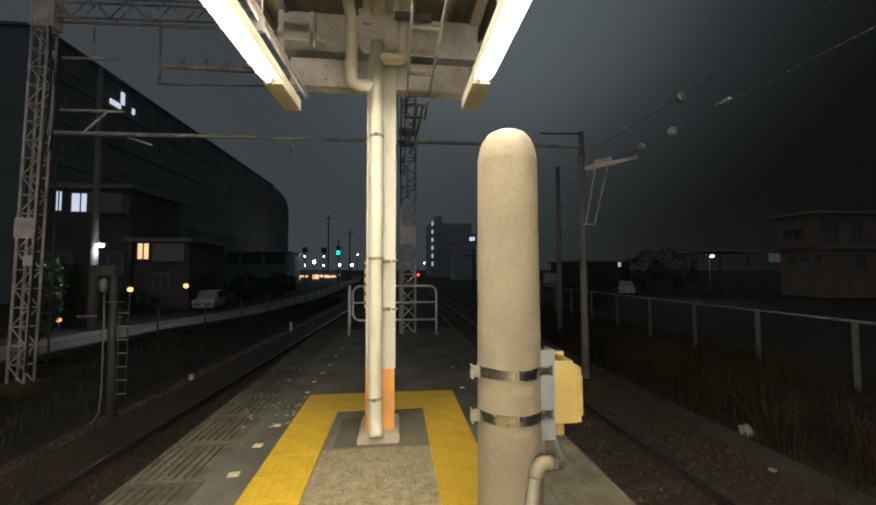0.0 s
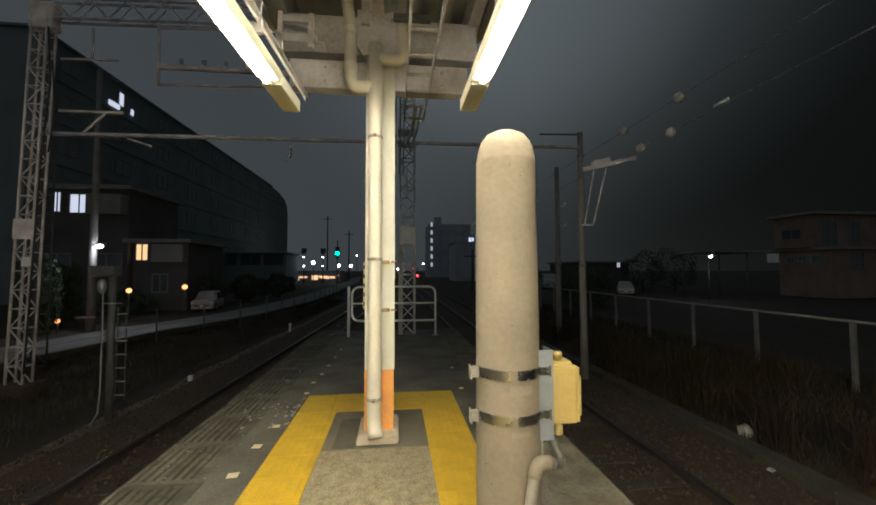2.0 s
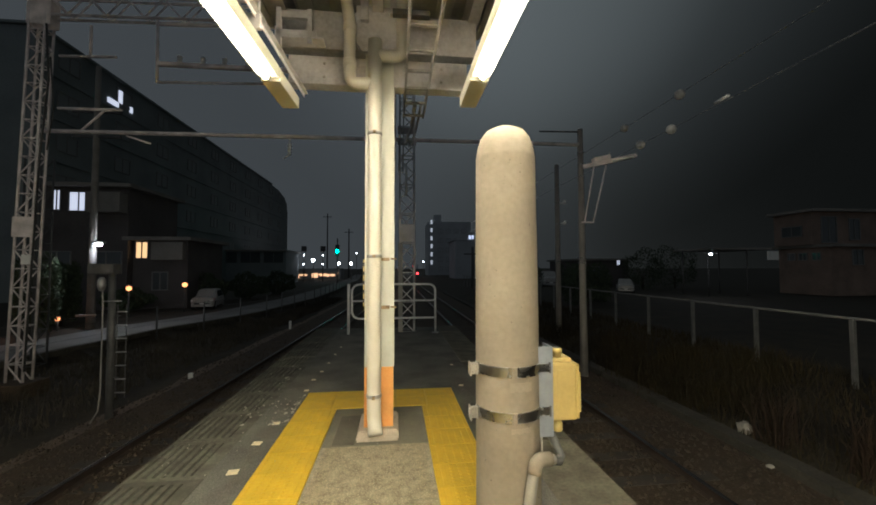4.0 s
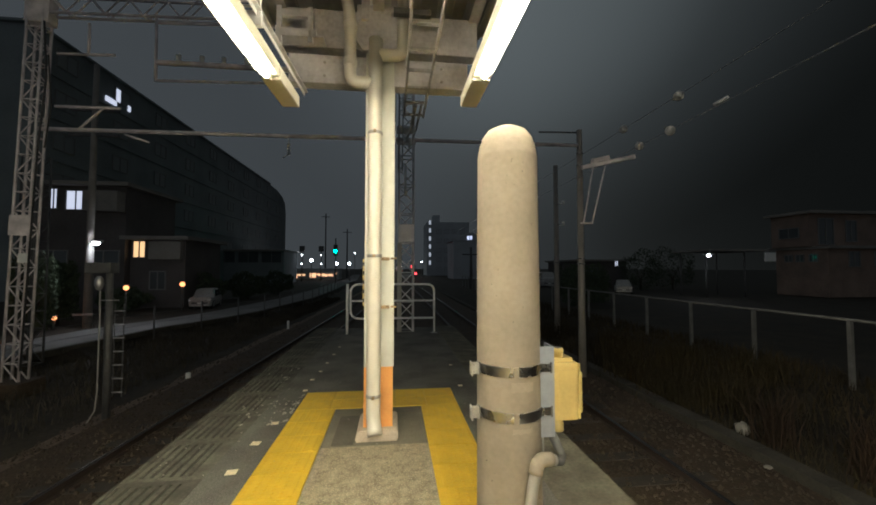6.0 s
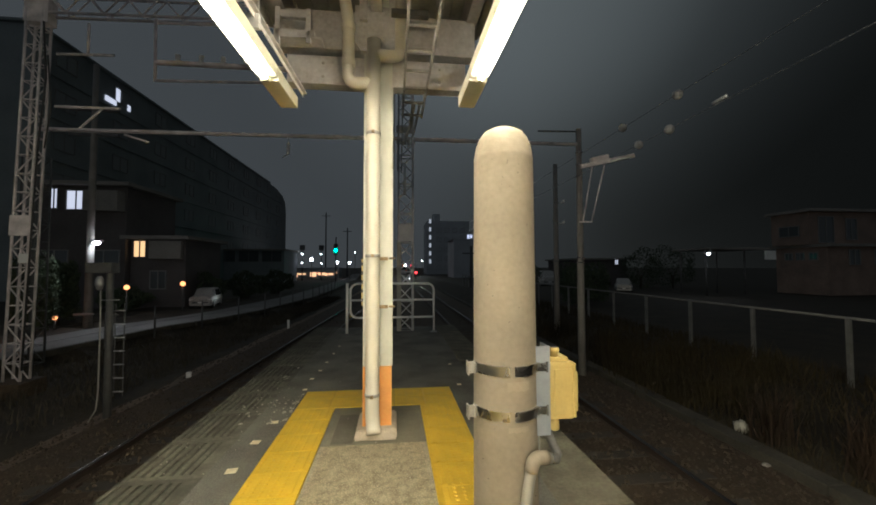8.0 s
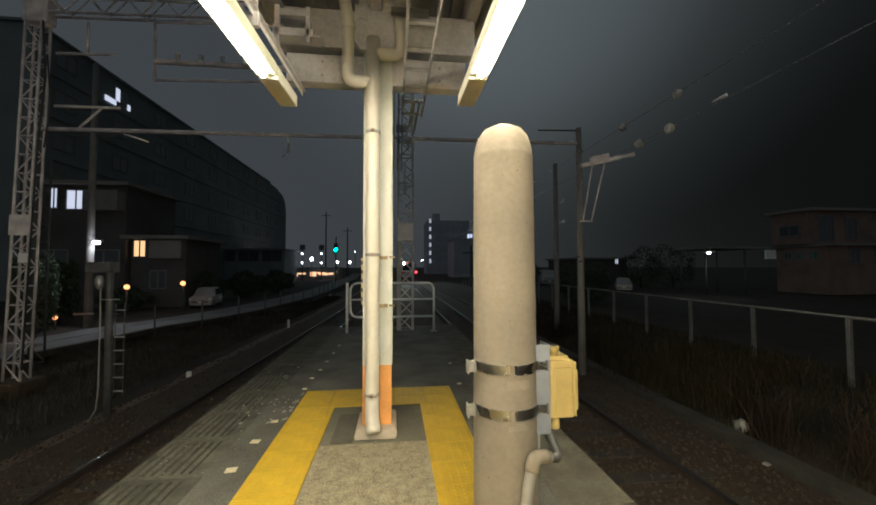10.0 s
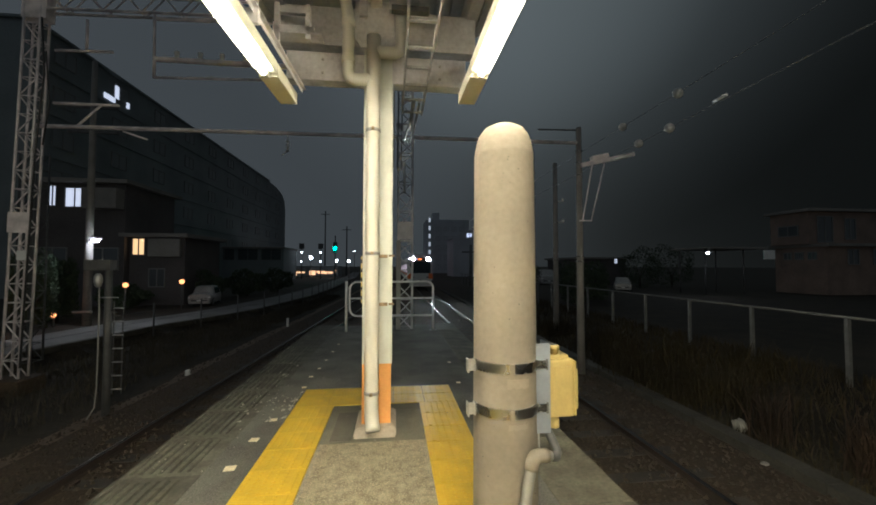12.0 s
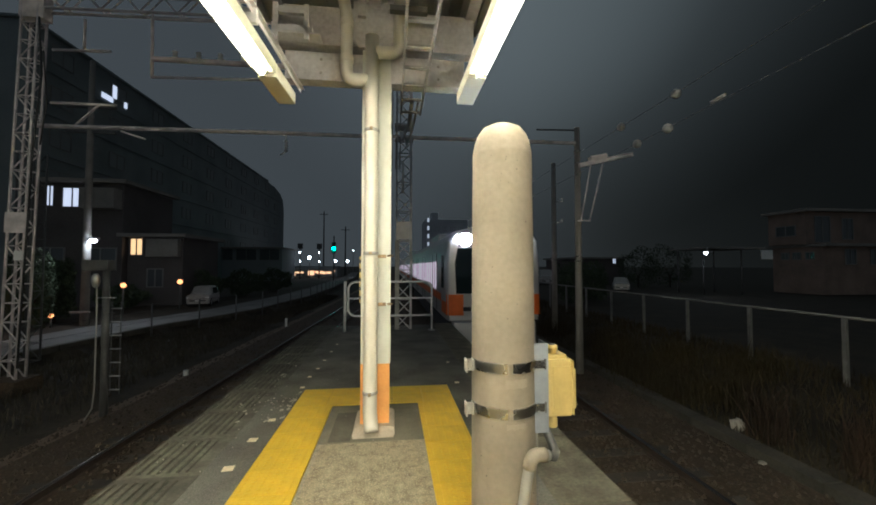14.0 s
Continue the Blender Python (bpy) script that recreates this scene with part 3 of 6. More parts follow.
# ---- concrete post with its box ----
def build_post():
    px, py = 0.572, 1.90
    po = thing("concrete_post", (px, py, 0), "round-topped pale concrete post with fine air holes", "post")
    bm = B()
    prof = [(0.163, 0.0), (0.161, 0.3), (0.1585, 0.9), (0.155, 1.5), (0.151, 1.978), (0.152, 1.984), (0.1495, 1.992), (0.148, 2.01), (0.140, 2.05), (0.126, 2.088), (0.100, 2.122), (0.062, 2.142), (0.02, 2.150)]
    lathe(bm, prof, 48)
    part("shaft", bm, M_POST, po)
    # air holes in the cast surface, as shallow dark plugs
    bm = B()
    for k in range(60):
        a, z = RNG.uniform(-2.6, -0.6), RNG.uniform(0.3, 2.0)
        r = 0.162 - 0.0066 * z
        ball(bm, (math.cos(a) * r, math.sin(a) * r, z), RNG.uniform(0.0012, 0.0042), 1.0, 1)
    part("air_holes", bm, M_RUST, po, "small dark air holes")["kind"] = "stuff"
    for z in (0.724, 0.934):
        bm = B()
        r = 0.1645
        for a0, a1 in ((-3.05, -1.66), (-1.58, 0.1)):
            ring = []
            n = 18
            for i in range(n + 1):
                a = a0 + (a1 - a0) * i / n
                c, s = math.cos(a), math.sin(a)
                ring.append([bm.verts.new((c * rr, s * rr, zz)) for rr, zz in ((r - 0.008, z - 0.023), (r, z - 0.023), (r, z + 0.023), (r - 0.008, z + 0.023))])
            for u, v in zip(ring, ring[1:]):
                for i in range(4):
                    bm.faces.new((u[i], u[(i + 1) % 4], v[(i + 1) % 4], v[i]))
            bm.faces.new(ring[0])
            bm.faces.new(ring[-1][::-1])
        band = part("band", bm, M_STAINLESS, po, "shiny stainless steel band")
        bm = B()
        box(bm, -0.012, 0.012, -0.004, 0.004, z - 0.026, z + 0.026, 0.002, Matrix.Translation((0.012 - 0.025, -0.166, 0)))
        part("buckle", bm, M_POST, band)
        bm = B()
        box(bm, -0.202, -0.168, -0.060, -0.052, z - 0.027, z + 0.030, 0.002)
        box(bm, -0.206, -0.199, -0.085, -0.030, z - 0.030, z + 0.033, 0.002)
        box(bm, -0.172, -0.166, -0.075, -0.030, z - 0.027, z + 0.030, 0.002)
        part("lug", bm, M_ZINC, band, "folded steel band end")
        # solid dark strip stands for the shade in the folded end's gap
        bm = B()
        box(bm, -0.164, -0.157, -0.052, -0.030, z - 0.024, z + 0.024, 0.001)
        part("gap_shade", bm, M_DARKSTEEL, band, "dark strip for the shade behind the band end")
        bm = B()
        sweep(bm, [(-0.213, -0.068, z + 0.018), (-0.190, -0.068, z + 0.018)], 0.005, 6)
        part("bolt", bm, M_PVC, band, "dull clamp bolt")
        bm = B()
        sweep(bm, [(-0.212, -0.068, z - 0.016), (-0.190, -0.068, z - 0.016)], 0.005, 6)
        part("bolt", bm, M_PVC, band, "dull clamp bolt")
    for a0, a1, z0, z1 in ((-1.78, -1.08, 0.840, 0.886), (-1.75, -1.12, 0.650, 0.676)):
        bm = B()
        cols = []
        for i in range(9):
            a = a0 + (a1 - a0) * i / 8
            cols.append([bm.verts.new((math.cos(a) * r, math.sin(a) * r, zz)) for r, zz in ((0.157, z0), (0.1608, z0 + 0.004 * (i % 3)), (0.1602, z1 - 0.003 * (i % 2)), (0.157, z1))])
        for u, v in zip(cols, cols[1:]):
            for i in range(4):
                bm.faces.new((u[i], u[(i + 1) % 4], v[(i + 1) % 4], v[i]))
        bm.faces.new(cols[0])
        bm.faces.new(cols[-1][::-1])
        part("repair_patch", bm, M_REPAIR, po, "smooth lighter mortar patch")
    # channel that carries the box
    bm = B()
    box(bm, 0.132, 0.206, -0.085, -0.078, 0.60, 1.035, 0.002)
    box(bm, 0.199, 0.206, -0.078, 0.03, 0.60, 1.035, 0.002)
    box(bm, 0.132, 0.139, -0.078, 0.0, 0.60, 1.035, 0.002)
    ch = part("channel", bm, M_CHANNEL, po, "blue-grey steel channel strapped to the post")
    for z in (0.724, 0.934):
        bm = B()
        box(bm, 0.134, 0.188, -0.090, -0.084, z - 0.020, z + 0.020, 0.002)
        part("band_end", bm, M_STAINLESS, ch)
        # dark bar painted for the shade inside the band's slot
        bm = B()
        box(bm, 0.184, 0.193, -0.092, -0.084, z - 0.026, z + 0.026, 0.002)
        part("slot", bm, M_DARKSTEEL, ch)
    bm = B()
    box(bm, 0.13, 0.16, -0.06, -0.03, 0.50, 0.64, 0.004)
    part("cable_sleeve", bm, M_PVC, ch)
    # conduit with an elbow
    bm = B()
    pts = [(0.0, -0.205, 0.0), (0.022, -0.20, 0.25), (0.05, -0.192, 0.42)] + arc((0.05, -0.192, 0.42), (0.08, -0.18, 0.55), (0.19, -0.15, 0.52), 0.06) + [(0.172, -0.155, 0.525)]
    sweep(bm, pts, 0.025, 16)
    cd = part("conduit", bm, M_PVC, po, "grey plastic conduit with elbow")
    bm = B()
    sweep(bm, [(0.067, -0.186, 0.485)] + arc((0.067, -0.186, 0.485), (0.08, -0.18, 0.55), (0.19, -0.15, 0.52), 0.05) + [(0.152, -0.16, 0.532)], 0.032, 16)
    part("elbow", bm, M_POST, cd, "pale elbow fitting")
    bm = B()
    sweep(bm, [(0.160, -0.158, 0.529), (0.205, -0.140, 0.512), (0.232, -0.100, 0.512), (0.224, -0.060, 0.552), (0.192, -0.045, 0.625)], 0.022, 12)
    part("conduit_tail", bm, M_DARKSTEEL, cd, "dark flexible conduit up to the channel")
    return po


build_post()


def build_box():
    bx = thing("signal_box", (0.858, 1.90, 0.668), "small yellow enamelled steel box on the post's channel", "electrical box")
    bm = B()
    box(bm, -0.078, 0.050, -0.075, 0.075, 0.0, 0.285, 0.014)
    box(bm, -0.078, 0.030, -0.06, 0.06, 0.27, 0.305, 0.012)
    part("body", bm, M_BOX, bx)
    bm = B()
    box(bm, 0.050, 0.072, -0.070, 0.070, 0.035, 0.235, 0.008)
    box(bm, 0.046, 0.056, -0.082, 0.082, 0.01, 0.278, 0.004)
    part("lid", bm, M_BOX, bx)
    bm = B()
    box(bm, -0.055, 0.035, -0.079, -0.073, 0.03, 0.25, 0.004)
    part("front_panel", bm, M_BOX, bx)
    bm = B()
    lathe(bm, [(0.022, 0.29), (0.022, 0.325), (0.027, 0.326), (0.027, 0.345), (0.022, 0.35)], 16, (-0.038, -0.03, 0))
    part("top_gland", bm, M_BOX, bx)
    bm = B()
    lathe(bm, [(0.017, 0.349), (0.017, 0.353)], 16, (-0.038, -0.03, 0))
    part("plug", bm, M_DARKSTEEL, bx)
    bm = B()
    lathe(bm, [(0.022, -0.062), (0.026, -0.058), (0.026, -0.02), (0.022, -0.018), (0.022, 0.01)], 16, (-0.04, -0.03, 0))
    part("cable_gland", bm, M_BOX, bx)
    bm = B()
    box(bm, -0.095, -0.076, -0.05, 0.05, 0.03, 0.25, 0.003)
    part("back_plate", bm, M_CHANNEL, bx)
    for y in (-0.05, 0.05):
        for z in (0.02, 0.268):
            bm = B()
            lathe(bm, [(0.007, 0), (0.007, 0.006), (0.004, 0.008)], 6)
            s = part("screw", bm, M_STAINLESS, bx)
            s.matrix_basis = pose(0.055, y, z, 0, 90, 0)


build_box()


# ---- column, downpipes and canopy ----
def build_column():
    co = thing("canopy_column", (-0.135, 3.50, 0), "cream-painted canopy column with orange foot on a concrete plinth", "column")
    bm = B()
    lo = [(-0.185, -0.29), (0.175, -0.29), (0.175, 0.26), (-0.185, 0.26)]
    hi = [(-0.165, -0.20), (0.165, -0.20), (0.165, 0.24), (-0.165, 0.24)]
    a = [bm.verts.new((x, y, 0.0)) for x, y in lo]
    b = [bm.verts.new((x, y, 0.055)) for x, y in hi]
    bm.faces.new(a[::-1])
    bm.faces.new(b)
    for i in range(4):
        j = (i + 1) % 4
        bm.faces.new((a[i], a[j], b[j], b[i]))
    bmesh.ops.bevel(bm, geom=list(bm.edges), offset=0.012, segments=2, affect="EDGES")
    part("plinth", bm, M_PLINTH, co, "chipped concrete plinth")

    def hsec(bm, z0, z1, w, d):
        box(bm, -w, w, -d, -d + 0.016, z0, z1, 0.003)
        box(bm, -w, w, d - 0.016, d, z0, z1, 0.003)
        box(bm, -0.03, 0.03, -d + 0.016, d - 0.016, z0, z1)
        box(bm, w - 0.014, w - 0.002, -d + 0.016, d - 0.016, z0, z1)
        box(bm, -w + 0.002, -w + 0.014, -d + 0.016, d - 0.016, z0, z1)
    bm = B()
    hsec(bm, 0.03, 0.565, 0.125, 0.12)
    part("orange_foot", bm, M_ORANGE, co, "orange-painted column foot")
    bm = B()
    hsec(bm, 0.565, 3.9, 0.125, 0.12)
    part("shaft", bm, M_WHITE, co)
    bm = B()
    box(bm, 0.126, 0.133, -0.11, 0.10, 0.565, 3.05, 0.002)
    part("side_strip", bm, M_WHITE, co)
    # warning strip on the west face
    bm = B()
    box(bm, -0.142, -0.128, -0.09, -0.06, 1.09, 1.50, 0.002)
    st = part("warning_strip", bm, M_BOX, co, "yellow and black hazard strip")
    for k in range(5):
        bm = B()
        box(bm, -0.144, -0.126, -0.093, -0.057, 0, 0.035, 0.001)
        s = part("stripe", bm, M_HAZARD, st)
        s.location = (0, 0, 1.12 + k * 0.08)
    return co


build_column()


def build_downpipe():
    dp = thing("downpipe", (-0.172, 3.30, 0), "white plastic rainwater downpipe strapped to the column", "drainpipe")
    bm = B()
    pts = [(0.018, -0.075, 0.05), (0.014, -0.055, 0.085), (0.006, -0.022, 0.13), (0.0, 0.0, 0.20), (0, 0, 1.0), (0, 0, 2.0), (0, 0, 3.42)]
    sweep(bm, pts, 0.060, 20)
    part("pipe", bm, M_PIPE, dp)
    bm = B()
    sweep(bm, [(0, 0, 3.04), (-0.10, 0.0, 3.03)] + arc((-0.1, 0, 3.03), (-0.218, 0, 3.025), (-0.218, 0, 3.3), 0.085) + [(-0.218, 0, 3.56), (-0.245, -0.03, 3.74), (-0.25, -0.05, 4.0)], 0.052, 18)
    br = part("branch", bm, M_PIPE, dp, "branch pipe with elbow")
    for z in (3.2, 3.52):
        bm = B()
        lathe(bm, [(0.056, -0.03), (0.059, -0.025), (0.059, 0.025), (0.056, 0.03)], 18, (-0.218, 0, z))
        part("socket", bm, M_PIPE, br)
    bm = B()
    sweep(bm, [(0.0, 0.0, 3.285), (0.12, 0.0, 3.285)] + arc((0.12, 0, 3.285), (0.235, 0, 3.285), (0.235, 0, 3.5), 0.08) + [(0.235, 0, 4.0)], 0.052, 18)
    part("branch", bm, M_PIPE, dp, "branch pipe with elbow")
    for z, m in ((0.35, M_ZINC), (1.525, M_ZINC), (2.585, M_ZINC)):
        bm = B()
        lathe(bm, [(0.0625, -0.013), (0.0640, -0.012), (0.0640, 0.012), (0.0625, 0.013)], 24, (0, 0, z))
        s = part("strap", bm, m, dp, "steel pipe strap")
        bm = B()
        box(bm, -0.012, 0.012, -0.085, -0.062, z - 0.012, z + 0.012, 0.003)
        part("strap_lug", bm, M_BRASS, s)
    for z in (1.09, 1.50):
        bm = B()
        box(bm, 0.06, 0.13, -0.02, 0.01, z - 0.014, z + 0.014, 0.003)
        sweep(bm, [(0.09, -0.05, z), (0.09, 0.04, z)], 0.012, 8)
        sweep(bm, [(0.14, -0.03, z + 0.004), (0.19, -0.03, z + 0.004)], 0.008, 8)
        part("clamp", bm, M_BRASS, dp, "rusty pipe clamp")


build_downpipe()


def build_canopy():
    ca = thing("canopy", (0, 0, 0), "painted steel platform canopy with girders over the column", "canopy", kind="structure")
    bm = B()
    box(bm, -1.35, 1.05, P_BACK, 4.05, 3.98, 4.03)
    for k in range(16):
        x = -1.30 + k * 0.155
        box(bm, x, x + 0.05, P_BACK, 4.05, 3.945, 3.98)
    part("roof", bm, M_ROOF, ca, "ribbed metal roof sheets")

    def ibeam(bm, x0, x1, y, z0, z1, w=0.10):
        box(bm, x0, x1, y - w, y + w, z0, z0 + 0.014, 0.002)
        box(bm, x0, x1, y - w, y + w, z1 - 0.014, z1, 0.002)
        box(bm, x0, x1, y - 0.008, y + 0.008, z0 + 0.014, z1 - 0.014)
    def channel_beam(bm, x0, x1, y, z0, z1, depth=0.13):
        """A channel with its flat web towards the platform."""
        box(bm, x0, x1, y, y + 0.012, z0, z1, 0.003)
        box(bm, x0, x1, y + 0.010, y + depth, z0, z0 + 0.012)
        box(bm, x0, x1, y + 0.010, y + depth, z1 - 0.012, z1)
    bm = B()
    channel_beam(bm, -0.93, 0.66, 3.395, 3.055, 3.305)
    part("cross_beam", bm, M_GIRDER, ca, "lower cross beam of flat channel steel")
    bm = B()
    channel_beam(bm, -1.02, 0.75, 3.395, 3.375, 3.72)
    part("cross_beam", bm, M_GIRDER, ca, "upper cross beam of flat channel steel")
    bm = B()
    for x in (-0.62, -0.40, 0.10, 0.42):
        for z in (3.12, 3.24):
            lathe(bm, [(0.014, 0.0), (0.014, 0.006), (0.009, 0.010)], 6, (x, z, 0))
    bmesh.ops.transform(bm, matrix=pose(0, 3.395, 0, 90, 0, 0), verts=bm.verts)
    part("bolt_heads", bm, M_ZINC, ca)["kind"] = "stuff"
    bm = B()
    ibeam(bm, -1.02, 0.75, 0.3, 3.5, 3.75)
    part("cross_beam", bm, M_GIRDER, ca)
    for x in (-1.0, -0.15, 0.72):
        bm = B()
        box(bm, x - 0.05, x + 0.05, P_BACK, 3.98, 3.70, 3.945, 0.004)
        part("purlin", bm, M_GIRDER, ca)
    bm = B()
    prism(bm, [(-0.29, 3.34), (0.0, 3.34), (0.05, 3.42), (0.05, 3.75), (-0.34, 3.75), (-0.34, 3.42)], 3.335, 3.40)
    part("gusset", bm, M_GIRDER, ca, "rust-streaked column head plate")
    bm = B()
    box(bm, -0.30, -0.23, 3.30, 3.36, 3.60, 4.0, 0.004)
    box(bm, -0.04, 0.02, 3.28, 3.36, 3.66, 4.0, 0.004)
    part("stiffener", bm, M_GIRDER, ca)
    # hanger brackets near the west lamp
    bm = B()
    box(bm, -0.99, -0.66, 3.20, 3.24, 3.36, 3.41, 0.004)
    box(bm, -0.99, -0.60, 3.20, 3.34, 3.345, 3.36, 0.003)
    box(bm, -0.98, -0.94, 3.20, 3.24, 3.28, 3.60, 0.004)
    box(bm, -0.73, -0.69, 3.20, 3.24, 3.30, 3.60, 0.004)
    box(bm, -0.96, -0.70, 3.21, 3.25, 3.52, 3.58, 0.004)
    part("bracket", bm, M_GIRDER, ca, "dusty hanger bracket")
    # small channel at the upper east side
    bm = B()
    box(bm, -0.02, 0.30, 3.16, 3.22, 3.58, 3.63, 0.004)
    part("rail_bar", bm, M_DARKSTEEL, ca)


build_canopy()


def build_lamps():
    def lamp(x, tube_end, body_end, side, turn=0.0):
        """A tube under a flat white body; its origin lies at the far end of its body."""
        ob = thing("fluorescent_light", (x, body_end, 2.70), "open fluorescent tube light with cream metal body, switched on", "lamp", "platform lights")
        ob.rotation_euler = (0, 0, radians(turn))
        t1 = tube_end - body_end
        t0 = t1 - 1.25
        flank = [(-0.060, 0.008), (0.060, 0.008), (0.065, 0.013), (0.065, 0.090), (-0.065, 0.090), (-0.065, 0.013)]
        bm = B()
        prism(bm, flank, t0, t1)
        part("body", bm, M_FIXTURE, ob, "white enamelled lamp body")
        bm = B()
        box(bm, -0.065, 0.065, t1, 0.0, 0.0, 0.090, 0.007)
        for v in bm.verts:
            if v.co.y < t1 + 0.02 and v.co.z < 0.03:
                v.co.y += 0.03
        part("end_cover", bm, M_FIXTURE, ob, "cream end cover")
        bm = B()
        box(bm, -0.055, 0.055, -0.004, 0.001, 0.016, 0.078, 0.002)
        part("end_cap", bm, M_FIXTURE, ob)
        bm = B()
        sweep(bm, [(0, t0 + 0.02, -0.014), (0, t1 - 0.055, -0.014)], 0.0185, 14)
        part("tube", bm, M_TUBE, ob, "glowing white tube")
        for yy in (t0 + 0.012, t1 - 0.045):
            bm = B()
            sweep(bm, [(0, yy - 0.012, -0.014), (0, yy + 0.012, -0.014)], 0.0195, 14)
            part("tube_end", bm, M_CAP, ob)
        for yy in (t0 + 0.0, t1 - 0.018):
            bm = B()
            box(bm, -0.021, 0.021, yy - 0.014, yy + 0.014, -0.030, 0.020, 0.005)
            part("lamp_holder", bm, M_FIXTURE, ob)
        dx = 0.085 * side
        bm = B()
        box(bm, dx - 0.016, dx + 0.016, t0, 0.12 * abs(side), 0.175, 0.181, 0.001)
        box(bm, dx - 0.016, dx - 0.011, t0, 0.12 * abs(side), 0.145, 0.175, 0.001)
        part("hanger_rail", bm, M_GIRDER, ob, "angle steel hanger rail")
        for yy in (t0 + 0.10, t0 + 0.85):
            bm = B()
            box(bm, min(0, dx) - 0.012, max(0, dx) + 0.012, yy - 0.015, yy + 0.015, 0.090, 0.175, 0.002)
            sweep(bm, [(dx, yy, 0.181), (dx, yy, 1.02)], 0.008, 8)
            part("hanger_rod", bm, M_GIRDER, ob)
    # fill lights added crosswise under the unseen canopy part, for far upright surfaces
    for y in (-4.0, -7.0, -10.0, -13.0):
        ob = thing("fluorescent_light", (-0.15, y, 2.95), "added crosswise fill light behind the view, switched on", "lamp", "platform lights")
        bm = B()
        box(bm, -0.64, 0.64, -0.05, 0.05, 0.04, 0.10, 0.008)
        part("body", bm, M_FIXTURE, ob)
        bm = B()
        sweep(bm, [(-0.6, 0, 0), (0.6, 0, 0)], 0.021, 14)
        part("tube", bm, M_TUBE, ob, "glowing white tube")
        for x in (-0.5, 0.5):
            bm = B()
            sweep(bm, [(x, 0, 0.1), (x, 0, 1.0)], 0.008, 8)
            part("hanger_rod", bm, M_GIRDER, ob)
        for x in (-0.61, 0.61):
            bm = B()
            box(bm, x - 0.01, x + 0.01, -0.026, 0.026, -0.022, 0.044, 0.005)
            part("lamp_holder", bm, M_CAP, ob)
    for k in range(8):
        lamp(-0.825 - 0.045 * min(k, 1), 2.62 - k * 1.70, 3.10 - k * 1.70, 1, 0.0 if k else -2.0)
        lamp(0.578, 2.47 - k * 1.70, 2.94 - k * 1.70, 0)


build_lamps()


def build_ladder():
    la = thing("cable_ladder", (0.195, 0, 3.03), "narrow steel cable ladder hung under the canopy end", "cable ladder")
    for x in (-0.10, 0.10):
        bm = B()
        box(bm, x - 0.009, x + 0.009, 1.2, 3.98, -0.02, 0.02, 0.003)
        part("side_rail", bm, M_LADDER, la)
    y = 1.23
    while y < 3.97:
        bm = B()
        box(bm, -0.091, 0.091, y - 0.014, y + 0.014, -0.016, 0.004, 0.003)
        part("rung", bm, M_LADDER, la)
        y += 0.30
    for y in (1.6, 3.62):
        bm = B()
        sweep(bm, [(0.10, y, 0.02), (0.10, y, 0.72 if y < 2 else 0.12)], 0.010, 8)
        part("hanger", bm, M_GIRDER, la)
    bm = B()
    sweep(bm, [(0.0, 3.7, 0.0), (0.0, 4.4, 0.05), (-0.02, 6.5, 0.55), (-0.01, 8.62, 1.45)], 0.020, 8)
    sweep(bm, [(0.06, 3.7, 0.0), (0.05, 4.4, 0.02), (0.05, 6.5, 0.46), (0.04, 8.62, 1.35)], 0.013, 8)
    part("cable", bm, M_STEEL, la, "grey cable loop towards the mast")


build_ladder()


# ---- railing at the platform's end ----
def build_railing():
    ra = thing("platform_railing", (0, 8.44, 0), "grey tubular end railing with rounded corners", "railing")
    r = 0.024
    bm = B()
    sweep(bm, [(-1.0, 0, 0), (-1.0, 0, 1.08)], 0.03, 12)
    part("post", bm, M_RAILING, ra)
    bm = B()
    top = [(0.885, 0, 0.0)] + arc((0.885, 0, 0), (0.885, 0, 1.07), (-0.9, 0, 1.07), 0.17) + arc((0.885, 0, 1.07), (-0.93, 0, 1.07), (-0.93, 0, 0.34), 0.19) \
        + arc((-0.93, 0, 1.07), (-0.93, 0, 0.33), (0.885, 0, 0.33), 0.19) + [(0.885, 0, 0.33)]
    sweep(bm, top, r, 12)
    part("outer_rail", bm, M_RAILING, ra)
    bm = B()
    sweep(bm, [(-0.93, 0, 0.71), (0.885, 0, 0.71)], r * 0.85, 10)
    part("middle_rail", bm, M_RAILING, ra)
    for x in (-0.1, 0.885):
        bm = B()
        lathe(bm, [(0.075, 0), (0.075, 0.012), (0.03, 0.016), (0.03, 0.03)], 14, (x, 0, 0))
        part("foot_plate", bm, M_STEEL, ra)
    bm = B()
    sweep(bm, [(-0.1, 0, 0), (-0.1, 0, 1.07)], r, 10)
    part("post", bm, M_RAILING, ra)
    for z in (0.45, 0.95):
        bm = B()
        box(bm, -1.0, -0.93, -0.015, 0.015, z - 0.02, z + 0.02, 0.003)
        part("hinge", bm, M_STEEL, ra)


build_railing()


